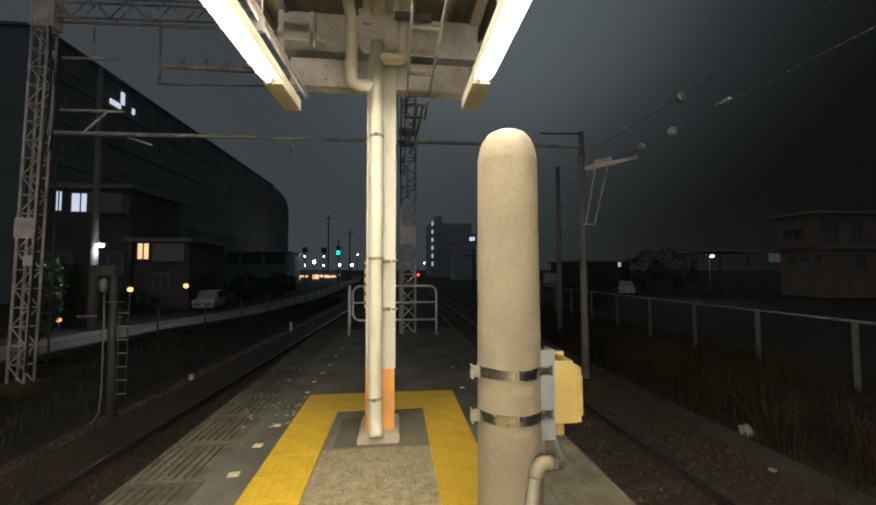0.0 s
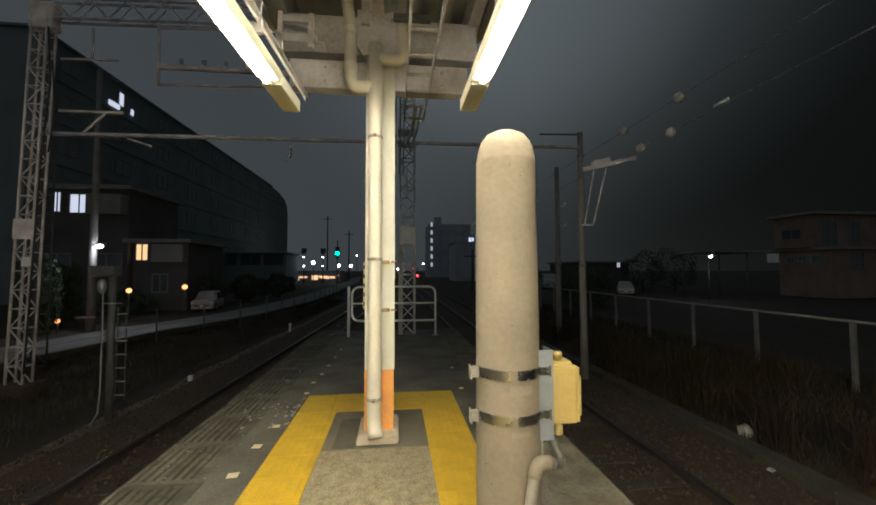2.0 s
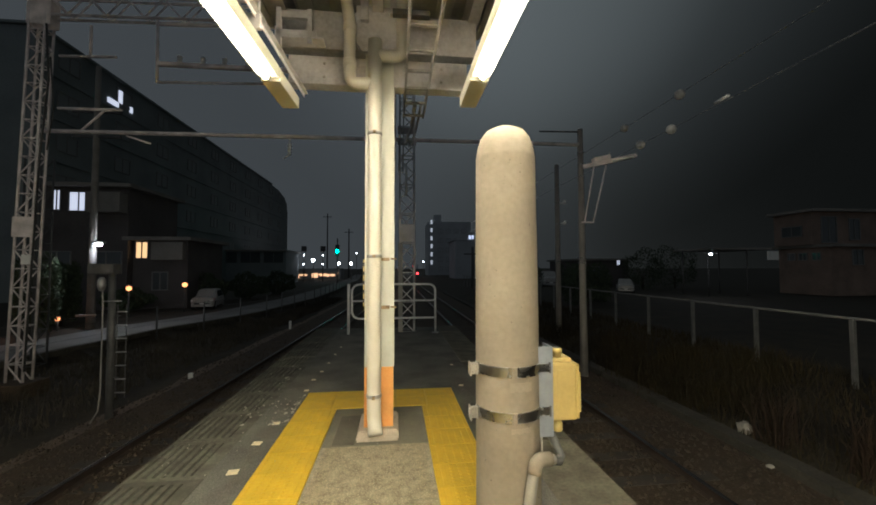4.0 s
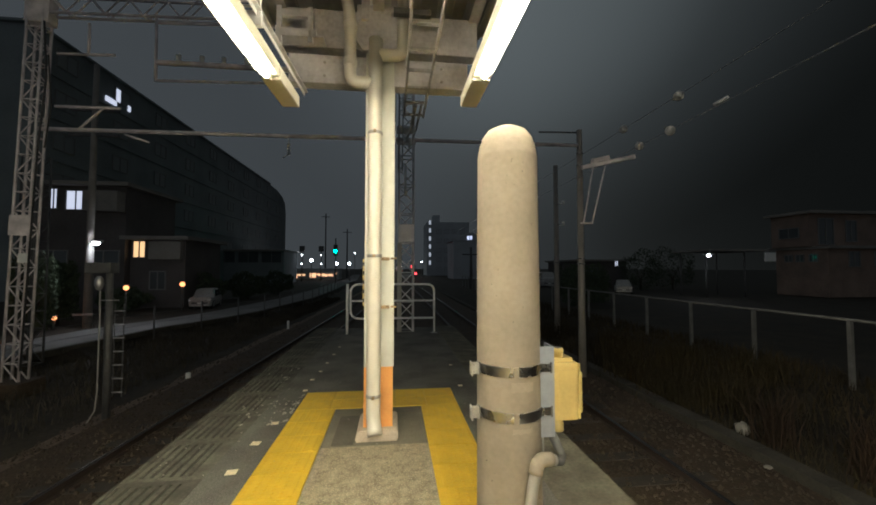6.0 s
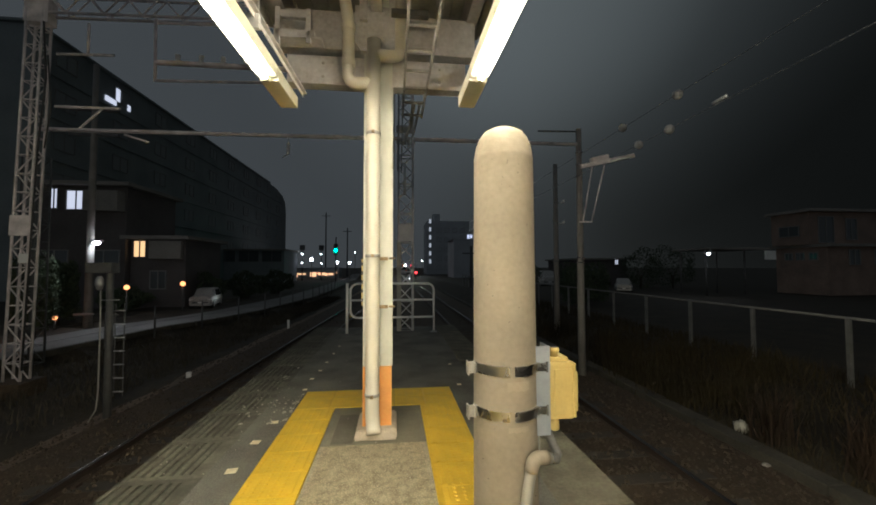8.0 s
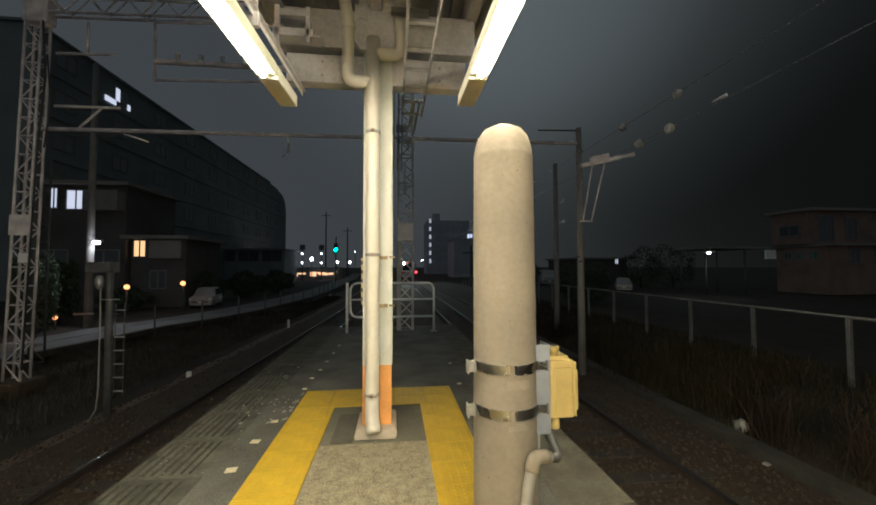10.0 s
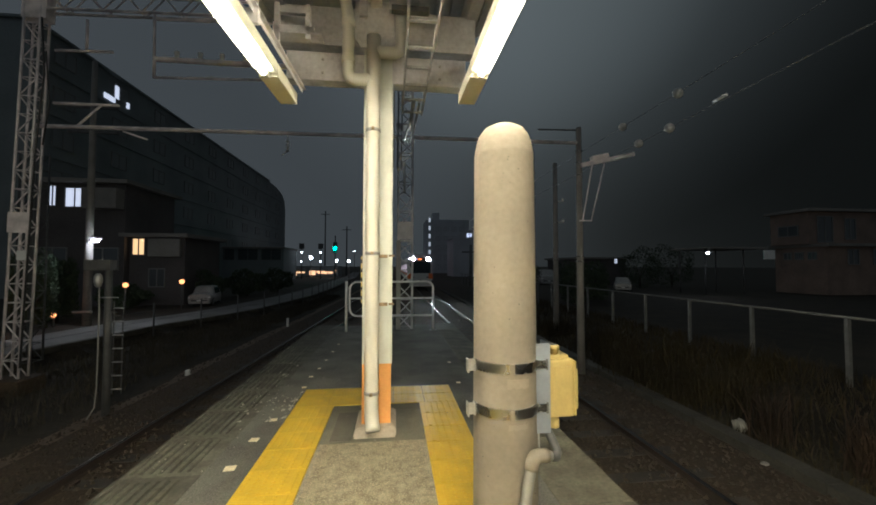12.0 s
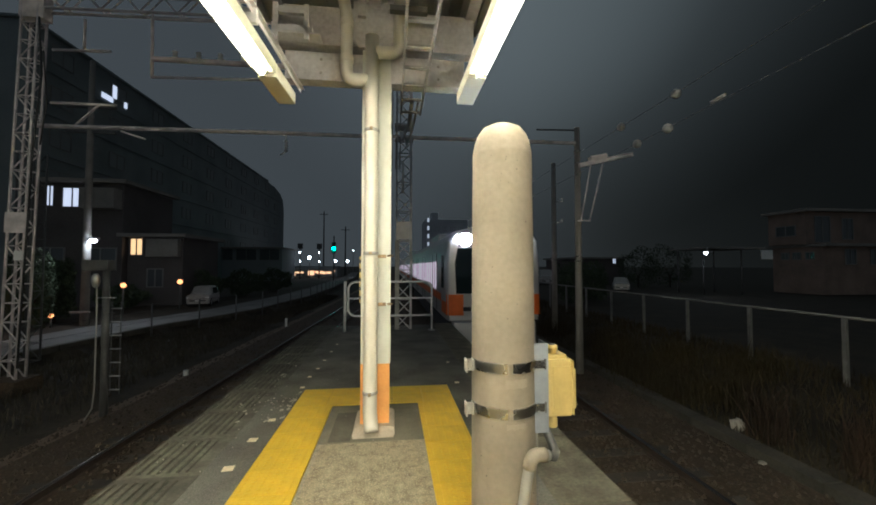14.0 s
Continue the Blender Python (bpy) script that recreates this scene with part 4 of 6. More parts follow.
# ---- overhead-line masts ----
def lattice(bm, w, d, z0, z1, step, leg=0.028, taper=1.0, cross=True):
    """A square lattice tower: four legs, diagonals and struts on all faces."""
    def corner(i, z):
        k = 1 + (taper - 1) * (z - z0) / (z1 - z0)
        sx, sy = ((-1, -1), (1, -1), (1, 1), (-1, 1))[i % 4]
        return Vector((sx * w / 2 * k, sy * d / 2 * k, z))
    for i in range(4):
        a, b = corner(i, z0), corner(i, z1)
        sweep(bm, [a, b], leg, 4)
    n = int(round((z1 - z0) / step))
    for k in range(n):
        za, zb = z0 + (z1 - z0) * k / n, z0 + (z1 - z0) * (k + 1) / n
        for i in range(4):
            if not cross and i % 2:
                continue
            p, q = (corner(i, za), corner(i + 1, zb)) if (k + i + (0 if cross or i < 2 else 1)) % 2 else (corner(i + 1, za), corner(i, zb))
            sweep(bm, [p, q], leg * 0.55, 4)
            if k % 2 == 0 or not cross:
                sweep(bm, [corner(i, za), corner(i + 1, za)], leg * 0.55, 4)
                if not cross:
                    sweep(bm, [corner(i + 1, za), corner(i + 2, za)], leg * 0.5, 4)
    return bm


def build_mast_centre():
    ma = thing("lattice_mast", (0.27, 8.80, 0), "slim square steel lattice mast behind the railing", "lattice mast")
    bm = B()
    lattice(bm, 0.33, 0.30, -0.01, 8.0, 0.33, 0.027)
    part("lattice", bm, M_MAST_C, ma)
    bm = B()
    box(bm, -0.17, 0.17, -0.182, -0.172, 2.02, 2.42, 0.004)
    part("plate", bm, M_MAST_C, ma, "blank steel plate")
    bm = B()
    box(bm, -0.20, -0.10, -0.22, -0.17, 0.0, 2.0, 0.006)
    part("cable_duct", bm, M_PVC, ma, "grey cable duct")
    bm = B()
    sweep(bm, [(-0.03, -0.30, 3.04), (-0.03, -0.30, 3.74)], 0.030, 10)
    sweep(bm, [(-0.03, -0.30, 3.74), (-0.03, -0.15, 3.78)], 0.015, 8)
    part("insulator", bm, M_CERAMIC, ma, "white rod insulator")
    for z in (4.35, 4.62):
        bm = B()
        box(bm, -0.22, 0.22, -0.2, 0.2, z, z + 0.05, 0.004)
        part("beam_clamp", bm, M_MAST_C, ma)
    for k in range(3):
        bm = B()
        x = -0.28 + k * 0.09
        sweep(bm, [(x, -0.25, 3.6), (x + 0.02, -0.25, 5.2), (x, -0.22, 5.6)], 0.014, 8)
        part("cable", bm, M_STEEL, ma)


build_mast_centre()


def build_mast_west():
    ma = thing("portal_mast", (-7.83, 9.0, -0.95), "tall weathered lattice mast carrying the portal beam", "lattice mast")
    bm = B()
    lattice(bm, 0.32, 0.22, 0.0, 7.95, 0.40, 0.026, taper=0.98, cross=False)
    part("lattice", bm, M_MAST, ma)
    bm = B()
    box(bm, -0.22, 0.26, -0.12, 0.12, 7.66, 8.25, 0.01)
    part("head", bm, M_MAST, ma, "plated mast head")
    bm = B()
    box(bm, -0.20, 0.20, -0.145, -0.132, 3.05, 3.48, 0.004)
    part("plate", bm, M_MAST, ma, "blank steel plate")
    bm = B()
    box(bm, 0.04, 0.22, -0.18, -0.135, 2.48, 2.68, 0.006)
    part("sign", bm, M_CERAMIC, ma, "small pale plate")
    bm = B()
    sweep(bm, [(0.34, -0.3, 0.3), (0.36, -0.28, 4.8), (0.42, -0.26, 6.4), (0.3, -0.25, 7.6)], 0.018, 8)
    sweep(bm, [(0.42, -0.2, 4.9), (0.5, -0.2, 5.8), (0.38, -0.2, 6.9)], 0.015, 8)
    part("cable", bm, M_CABLE, ma)
    bm = B()
    box(bm, -0.33, 0.33, -0.33, 0.33, -0.3, 0.03, 0.03)
    part("footing", bm, M_BALLAST, ma)
    ma.rotation_euler = (0, radians(1.2), 0)
    # second, thinner mast close behind it
    m2 = thing("portal_mast", (-8.95, 10.6, -0.95), "dark lattice mast standing close behind the taller one", "lattice mast")
    bm = B()
    lattice(bm, 0.36, 0.36, 0.0, 5.2, 0.45, 0.022, cross=False)
    part("lattice", bm, M_DARKSTEEL, m2)


build_mast_west()


def build_portal():
    pb = thing("portal_beam", (0, 9.0, 0), "long steel portal beam across both tracks", "beam")
    bm = B()
    sweep(bm, [(-7.6, 0, 4.41), (-3, 0, 4.46), (4.62, 0, 4.51)], 0.045, 10)
    part("tube", bm, M_MAST, pb)
    bm = B()
    sweep(bm, [(-7.3, 0, 4.92), (-6.0, 0, 4.93)], 0.03, 6)
    sweep(bm, [(-6.85, 0, 4.40), (-6.35, 0, 4.92)], 0.025, 6)
    sweep(bm, [(-5.9, 0, 4.36), (-5.4, 0, 4.2)], 0.022, 6)
    part("strut", bm, M_MAST, pb)
    bm = B()
    for k in range(4):
        lathe(bm, [(0.03, 0), (0.055, 0.015), (0.03, 0.03)], 12, (-2.42, 0, 4.05 + k * 0.07))
    sweep(bm, [(-2.42, 0, 4.02), (-2.42, 0, 4.42)], 0.016, 6)
    sweep(bm, [(-2.42, 0, 4.05), (-2.55, 0, 3.95)], 0.014, 6)
    part("insulator", bm, M_CERAMIC, pb, "hanging disc insulator")
    bm = B()
    sweep(bm, [(3.6, 0.1, 4.85), (4.65, 0, 4.84)], 0.02, 6)
    part("upper_bar", bm, M_DARKSTEEL, pb)
    # upper truss
    tr = thing("truss_beam", (0, 9.0, 0), "high steel truss beam above the tracks", "beam")
    bm = B()
    z0, z1 = 6.94, 7.40
    for y in (-0.09, 0.09):
        sweep(bm, [(-7.5, y, z0), (0.3, y, z0 + 0.25)], 0.032, 6)
        sweep(bm, [(-7.5, y, z1), (0.3, y, z1 + 0.25)], 0.032, 6)
        n = 20
        for k in range(n):
            xa, xb = -7.5 + 7.8 * k / n, -7.5 + 7.8 * (k + 1) / n
            za, zb = 0.25 * k / n, 0.25 * (k + 1) / n
            p, q = ((xa, y, z0 + za), (xb, y, z1 + zb)) if k % 2 else ((xa, y, z1 + za), (xb, y, z0 + zb))
            sweep(bm, [p, q], 0.018, 5)
    part("truss", bm, M_MAST, tr)
    bm = B()
    sweep(bm, [(-6.68, 0, 6.8), (-6.68, 0, 6.08)], 0.028, 6)
    sweep(bm, [(-7.3, 0, 6.08), (-6.15, 0, 6.12)], 0.03, 6)
    part("hanger", bm, M_MAST, tr)
    # insulator frame over the west track
    fr = thing("insulator_frame", (0, 8.91, 0), "steel hanger frame with three white insulators", "line equipment")
    bm = B()
    sweep(bm, [(-5.27, 0, 6.97), (-5.25, 0, 5.54)], 0.032, 6)
    sweep(bm, [(-5.25, 0, 5.56), (-2.2, 0, 5.66)], 0.03, 6)
    part("frame", bm, M_MAST, fr)
    bm = B()
    box(bm, -5.25, -2.3, -0.05, 0.05, 5.93, 6.01, 0.006)
    part("bar", bm, M_MAST, fr)
    for x in (-4.79, -4.30, -3.84, -3.35):
        bm = B()
        for k in range(3):
            lathe(bm, [(0.025, 0), (0.062, 0.02), (0.025, 0.055)], 12, (x, 0, 6.01 + k * 0.06))
        part("insulator", bm, M_CERAMIC, fr, "white pin insulator")
    # bracket work in front of the frame
    bm = B()
    sweep(bm, [(-5.0, -0.4, 6.62), (-2.4, -0.4, 6.72)], 0.025, 6)
    part("upper_bar", bm, M_MAST, fr)


build_portal()


def build_right_poles():
    po = thing("line_pole", (4.62, 9.0, -1.3), "grey concrete line pole with crossarm and struts", "utility pole")
    bm = B()
    sweep(bm, [(0, 0, 0), (0, 0, 3), (0, 0, 6.2)], 0.095, 16, 0.065)
    part("shaft", bm, M_POLE, po)
    for z in (2.84, 2.96, 5.0, 5.3, 5.6):
        bm = B()
        lathe(bm, [(0.088, -0.012), (0.092, -0.01), (0.092, 0.01), (0.088, 0.012)], 16, (0, 0, z))
        part("band", bm, M_STAINLESS, po, "steel pole band")
    bm = B()
    box(bm, 0, 1.45, -0.05, 0.05, -0.05, 0.05, 0.01, pose(0, -0.1, 5.22, 0, -13, 0))
    ca = part("crossarm", bm, M_MAST, po, "inclined crossarm")
    bm = B()
    sweep(bm, [(0.75, -0.16, 5.36), (1.30, -0.16, 5.50)], 0.035, 8)
    part("rod_insulator", bm, M_CERAMIC, ca, "white rod insulator")
    bm = B()
    box(bm, 0.3, 0.75, -0.08, 0.08, 0.05, 0.16, 0.02, pose(0, -0.1, 5.22, 0, -13, 0))
    part("bracket", bm, M_MAST, ca)
    for a, b in (((0.30, -0.1, 5.25), (0.03, -0.1, 3.84)), ((0.62, -0.1, 5.28), (0.25, -0.1, 3.84))):
        bm = B()
        sweep(bm, [a, b], 0.018, 8)
        part("strut", bm, M_MAST, po)
    bm = B()
    sweep(bm, [(-0.05, -0.1, 3.84), (0.27, -0.1, 3.84)], 0.02, 8)
    part("strut", bm, M_MAST, po)
    p2 = thing("line_pole", (6.2, 14.0, -1.2), "dim concrete line pole with small insulators", "utility pole")
    bm = B()
    sweep(bm, [(0, 0, 0), (0, 0, 3), (0, 0, 6.6)], 0.11, 16, 0.08)
    part("shaft", bm, M_POLE, p2)
    for z in (2.85, 3.1, 4.3, 5.1):
        bm = B()
        lathe(bm, [(0.106, -0.015), (0.112, -0.01), (0.112, 0.01), (0.106, 0.015)], 16, (0, 0, z))
        part("band", bm, M_STAINLESS, p2)
    for z in (4.35, 5.15):
        bm = B()
        ball(bm, (0.26, -0.1, z), 0.06, 1.2, 2)
        sweep(bm, [(0.1, -0.05, z - 0.05), (0.26, -0.1, z - 0.05)], 0.02, 6)
        part("insulator", bm, M_CERAMIC, p2, "white insulator")
    for name, x, z, balls in (("feeder_wire", 5.93, 5.05, (9.18, 7.24)), ("feeder_wire", 5.98, 4.43, (8.62, 7.57))):
        w = thing(name, (x, 0, z), "thin overhead feeder wire with grey ball markers", "wire", "feeder wires")
        bm = B()
        sweep(bm, [(-0.02, 40, -0.15), (0, 9, 0), (0, 3.5, 0.05), (0, -8, 0.3)], 0.007, 6)
        part("wire", bm, M_STEEL, w)
        for y in balls:
            bm = B()
            ball(bm, (0, y, 0), 0.105, 1, 3)
            part("marker_ball", bm, M_BALL, w, "grey ball marker")
        if z < 4.5:
            bm = B()
            sweep(bm, [(0, 6.42, 0.08), (0, 6.12, 0.09)], 0.03, 8)
            part("splice", bm, M_CERAMIC, w, "pale wire splice")


build_right_poles()


# ---- west side equipment ----
def build_sign_pole():
    sp = thing("trackside_cabinet_pole", (-5.06, 7.5, -1.32), "thin steel pole with a flat box and a side ladder", "signal pole")
    bm = B()
    sweep(bm, [(0, 0, 0), (-0.005, 0, 1.4), (-0.02, 0, 2.75)], 0.062, 12, 0.055)
    part("pole", bm, M_DARKSTEEL, sp)
    bm = B()
    box(bm, -0.37, 0.06, -0.10, 0.10, 2.65, 2.84, 0.012)
    part("flat_box", bm, M_DARKSTEEL, sp, "dark flat box")
    bm = B()
    lathe(bm, [(0.02, 2.35), (0.05, 2.38), (0.07, 2.46), (0.06, 2.55), (0.03, 2.60)], 14, (-0.12, -0.1, 0))
    part("lamp_head", bm, M_STEEL, sp)
    bm = B()
    sweep(bm, [(-0.10, -0.1, 2.36), (-0.09, -0.1, 1.9), (-0.09, -0.1, 0.6), (-0.12, -0.1, 0.25), (-0.22, -0.12, 0.06)], 0.012, 10)
    part("conduit", bm, M_PVC, sp, "thin grey conduit")
    for x in (0.09, 0.24):
        bm = B()
        sweep(bm, [(x, 0, 0.45), (x, 0, 2.1)], 0.010, 6)
        part("ladder_rail", bm, M_DARKSTEEL, sp)
    for k in range(7):
        bm = B()
        sweep(bm, [(0.08, 0, 0.533 + k * 0.24), (0.25, 0, 0.533 + k * 0.24)], 0.013, 8)
        part("rung", bm, M_STEEL, sp)
    for z in (0.8, 1.9):
        bm = B()
        sweep(bm, [(0, 0, z), (0.14, 0, z)], 0.012, 6)
        part("stay", bm, M_DARKSTEEL, sp)
    bm = B()
    sweep(bm, [(-0.10, -0.08, 2.17), (0.19, -0.06, 2.17)], 0.010, 6)
    part("side_bar", bm, M_STEEL, sp)
    # trackside markers
    for x, y, h in ((-4.95, 10.0, 0.22), (-4.6, 17.5, 0.45)):
        mk = thing("track_marker", (x, y, -1.33), "small pale stake beside the track", "marker")
        bm = B()
        box(bm, -0.05, 0.05, -0.04, 0.04, 0, h, 0.02)
        part("stake", bm, M_CERAMIC, mk)


build_sign_pole()


def build_lane():
    la = thing("lane", (0, 0, 0), "narrow asphalt lane beside the railway", "road", kind="structure")
    me = bpy.data.meshes.new("lane_surface")
    ys = np.arange(-20, 140, 1.5)
    verts, faces = [], []
    for y in ys:
        e = lane_edge(y)
        verts += [(e, y, -0.885), (e - 2.5, y + 0.8, -0.87)]
    for j in range(len(ys) - 1):
        faces.append((j * 2, j * 2 + 1, j * 2 + 3, j * 2 + 2))
    me.from_pydata(verts, [], faces)
    me.materials.append(M_ROAD)
    ob = new("lane_surface", me)
    ob.parent = la
    bm = B()
    box(bm, -0.08, 0.08, 0, 0.98, 0, 0.18, 0.015)
    kerb = mesh_of("kerb_stone", bm, M_KERB)
    y = 4.0
    while y < 70:
        a = Vector((lane_edge(y), y))
        b = Vector((lane_edge(y + 1), y + 1))
        piece("kerb_stone", kerb, la, pose(a.x, a.y, -0.99, 0, 0, -math.degrees(math.atan2(b.x - a.x, b.y - a.y))))
        y += 1.0
    fe = thing("lane_fence", (0, 0, 0), "thin dark wire fence along the lane", "fence")
    y = 9.0
    bm = B()
    sweep(bm, [(0, 0, -0.2), (0, 0, 1.0)], 0.03, 8)
    post = mesh_of("fence_post", bm, M_DARKSTEEL)
    k = 0
    line = []
    while y < 60:
        piece("fence_post", post, fe, pose(lane_edge(y) + 0.25, y, -0.95))
        line.append((lane_edge(y) + 0.25, y))
        y += 2.0
    for z in (-0.55, -0.2, 0.03):
        bm = B()
        sweep(bm, [(x, yy, z) for x, yy in line], 0.006, 4)
        part("wire", bm, M_DARKSTEEL, fe)


build_lane()


def leaf_mass(name, rng, count, place, size, material, parent=None, tall=1.0):
    """Many small leaf blades in one mesh."""
    pts = np.array([place(rng) for _ in range(count)])
    ang = rng.uniform(0, 6.28, count)
    s = rng.uniform(size[0], size[1], count)
    lean = rng.normal(0, 0.35, (count, 2))
    dx, dy = np.cos(ang) * s * 0.5, np.sin(ang) * s * 0.5
    a = pts + np.stack([-dx, -dy, np.zeros(count)], -1)
    b = pts + np.stack([dx, dy, np.zeros(count)], -1)
    c = pts + np.stack([lean[:, 0] * s + dx * 0.2, lean[:, 1] * s + dy * 0.2, s * tall], -1)
    v = np.stack([a, b, c], 1).reshape(-1, 3)
    me = bpy.data.meshes.new(name)
    me.from_pydata(v.tolist(), [], np.arange(count * 3).reshape(-1, 3).tolist())
    me.materials.append(material)
    ob = new(name, me)
    ob.parent = parent
    return ob


def grass_blades(name, rng, count, place, h, material, label):
    """Upright bent blades, rooted in the ground."""
    pts = np.array([place(rng) for _ in range(count)])
    ang = rng.uniform(0, 6.28, count)
    hh = rng.uniform(h[0], h[1], count)
    w = rng.uniform(0.006, 0.014, count)
    lx, ly = rng.normal(0, 0.28, count) * hh, rng.normal(0, 0.28, count) * hh
    dx, dy = np.cos(ang) * w, np.sin(ang) * w
    z = np.zeros(count)
    rows = [pts + np.stack([-dx, -dy, z], -1), pts + np.stack([dx, dy, z], -1),
            pts + np.stack([dx * 0.7 + lx * 0.35, dy * 0.7 + ly * 0.35, hh * 0.6], -1), pts + np.stack([-dx * 0.7 + lx * 0.35, -dy * 0.7 + ly * 0.35, hh * 0.6], -1),
            pts + np.stack([lx, ly, hh], -1)]
    v = np.stack(rows, 1).reshape(-1, 3)
    faces = []
    for k in range(count):
        o = k * 5
        faces += [(o, o + 1, o + 2, o + 3), (o + 3, o + 2, o + 4)]
    me = bpy.data.meshes.new(name)
    me.from_pydata(v.tolist(), [], faces)
    me.materials.append(material)
    return tagged(new(name, me), label, "grass", kind="stuff")


def build_plants():
    def bank(rng):
        x, y = rng.uniform(5.3, 9.5), rng.uniform(2.5, 24)
        return (x, y, ground_height(x, y))
    grass_blades("bank_grass", RNG, 14000, bank, (0.05, 0.28), M_GRASS, "dry low grass on the trackside bank")

    def tufts(rng):
        cx, cy = ((6.3, 6.6), (7.0, 8.8), (6.6, 11.0), (5.9, 9.6), (7.6, 7.4), (6.2, 14.0), (5.7, 7.4), (5.65, 8.5))[rng.integers(8)]
        x, y = rng.normal(cx, 0.28), rng.normal(cy, 0.35)
        return (x, y, ground_height(x, y))
    grass_blades("tall_grass", RNG, 3400, tufts, (0.25, 0.75), M_GRASS, "tall dry grass tufts near the fence")

    def reeds(rng):
        cx, cy = ((5.72, 5.25), (5.95, 4.20), (6.3, 3.95))[rng.integers(3)]
        x, y = rng.normal(cx, 0.09), rng.normal(cy, 0.10)
        return (x, y, ground_height(x, y))
    grass_blades("brown_weeds", RNG, 420, reeds, (0.30, 0.95), M_REED, "rust-brown withered weeds")

    def west(rng):
        y = rng.uniform(3, 34)
        x = rng.uniform(lane_edge(y) + 0.3, track_left(y) - 2.55)
        return (x, y, ground_height(x, y))
    grass_blades("west_grass", RNG, 16000, west, (0.06, 0.30), M_WEED, "dark low weeds between track and lane")


build_plants()


def build_hedge(x, y, w, d, h, label, seed):
    rng = np.random.default_rng(seed)
    hd = thing("hedge_bush", (x, y, -0.9), label, "bush", "garden bushes")

    def place(r):
        u = r.normal(0, 1, 3)
        u /= np.linalg.norm(u)
        k = r.uniform(0.72, 1.0) * (1 + 0.22 * math.sin(5 * u[0] + seed) * math.cos(4 * u[2]))
        return (u[0] * w * k, u[1] * d * k, h * 0.52 + u[2] * h * 0.5 * k)
    leaf_mass("crown", rng, 2600, place, (0.06, 0.16), M_DARKLEAF, hd)
    bm = B()
    for k in range(4):
        a = k * 1.57 + seed
        sweep(bm, [(0, 0, -0.1), (0.1 * math.cos(a), 0.1 * math.sin(a), h * 0.3), (w * 0.5 * math.cos(a), d * 0.5 * math.sin(a), h * 0.7)], 0.05, 6, 0.012)
    part("trunk", bm, M_RUST, hd)


for hx, hy, hw, hdp, hh, sd in ((-13.7, 17.4, 0.7, 0.6, 2.6, 1), (-13.1, 15.6, 0.7, 0.6, 2.8, 2), (-14.4, 17.8, 0.9, 0.8, 2.2, 3), (-14.6, 22.6, 1.3, 0.8, 1.2, 4),
                               (-12.4, 26.5, 1.5, 1.0, 1.9, 5), (-11.2, 31.0, 1.6, 1.2, 1.9, 6), (11.5, 22.0, 1.6, 1.4, 2.2, 7), (13.0, 25.0, 1.8, 1.6, 2.6, 8),
                               (25.5, 37.0, 2.2, 1.6, 4.1, 10), (29.5, 37.5, 2.6, 1.8, 4.4, 13), (10.2, 30.0, 1.6, 1.6, 3.2, 11), (-10.4, 36.0, 1.5, 1.2, 2.0, 12)):
    build_hedge(hx, hy, hw, hdp, hh, "dark leafy bush in the night gardens", sd)


def build_utility_pole():
    up = thing("utility_pole", (-11.85, 16.4, -0.95), "concrete utility pole with a lit white lane lamp", "utility pole")
    bm = B()
    sweep(bm, [(0, 0, 0), (0, 0, 5), (0, 0, 10.5)], 0.15, 16, 0.09)
    part("shaft", bm, M_POLE, up)
    bm = B()
    sweep(bm, [(0, 0, 3.1), (0.10, -0.20, 3.34), (0.44, -0.35, 3.40)], 0.03, 8)
    arm = part("lamp_arm", bm, M_STEEL, up)
    bm = B()
    box(bm, 0.28, 0.66, -0.43, -0.26, 3.36, 3.46, 0.03)
    part("lamp_housing", bm, M_STEEL, arm)
    bm = B()
    ball(bm, (0.47, -0.35, 3.33), 0.105, 0.6, 2)
    part("lamp_glass", bm, M_STREET, arm, "bright white lamp")
    bm = B()
    box(bm, -0.35, 0.35, -0.26, -0.20, 0.55, 0.63, 0.01)
    part("guard", bm, M_STEEL, up)
    for z in (7.6, 8.6):
        bm = B()
        box(bm, -0.9, 0.9, -0.05, 0.05, z, z + 0.1, 0.01)
        part("crossarm", bm, M_DARKSTEEL, up)


build_utility_pole()


def garden_lamp(x, y, z, r=0.07, light=M_AMBER):
    gl = thing("garden_lamp", (x, y, -0.9), "small amber garden lamp on a post, switched on", "lamp", "amber garden lamps")
    bm = B()
    sweep(bm, [(0, 0, 0), (0, 0, z + 0.9 - 0.07)], 0.035, 8)
    part("stem", bm, M_DARKSTEEL, gl)
    bm = B()
    ball(bm, (0, 0, z + 0.9), r, 1, 2)
    part("globe", bm, light, gl, "glowing amber globe")
    bm = B()
    lathe(bm, [(r * 1.3, 0), (r * 1.2, 0.02), (0.02, 0.06)], 14, (0, 0, z + 0.9 + r))
    part("cap", bm, M_DARKSTEEL, gl)


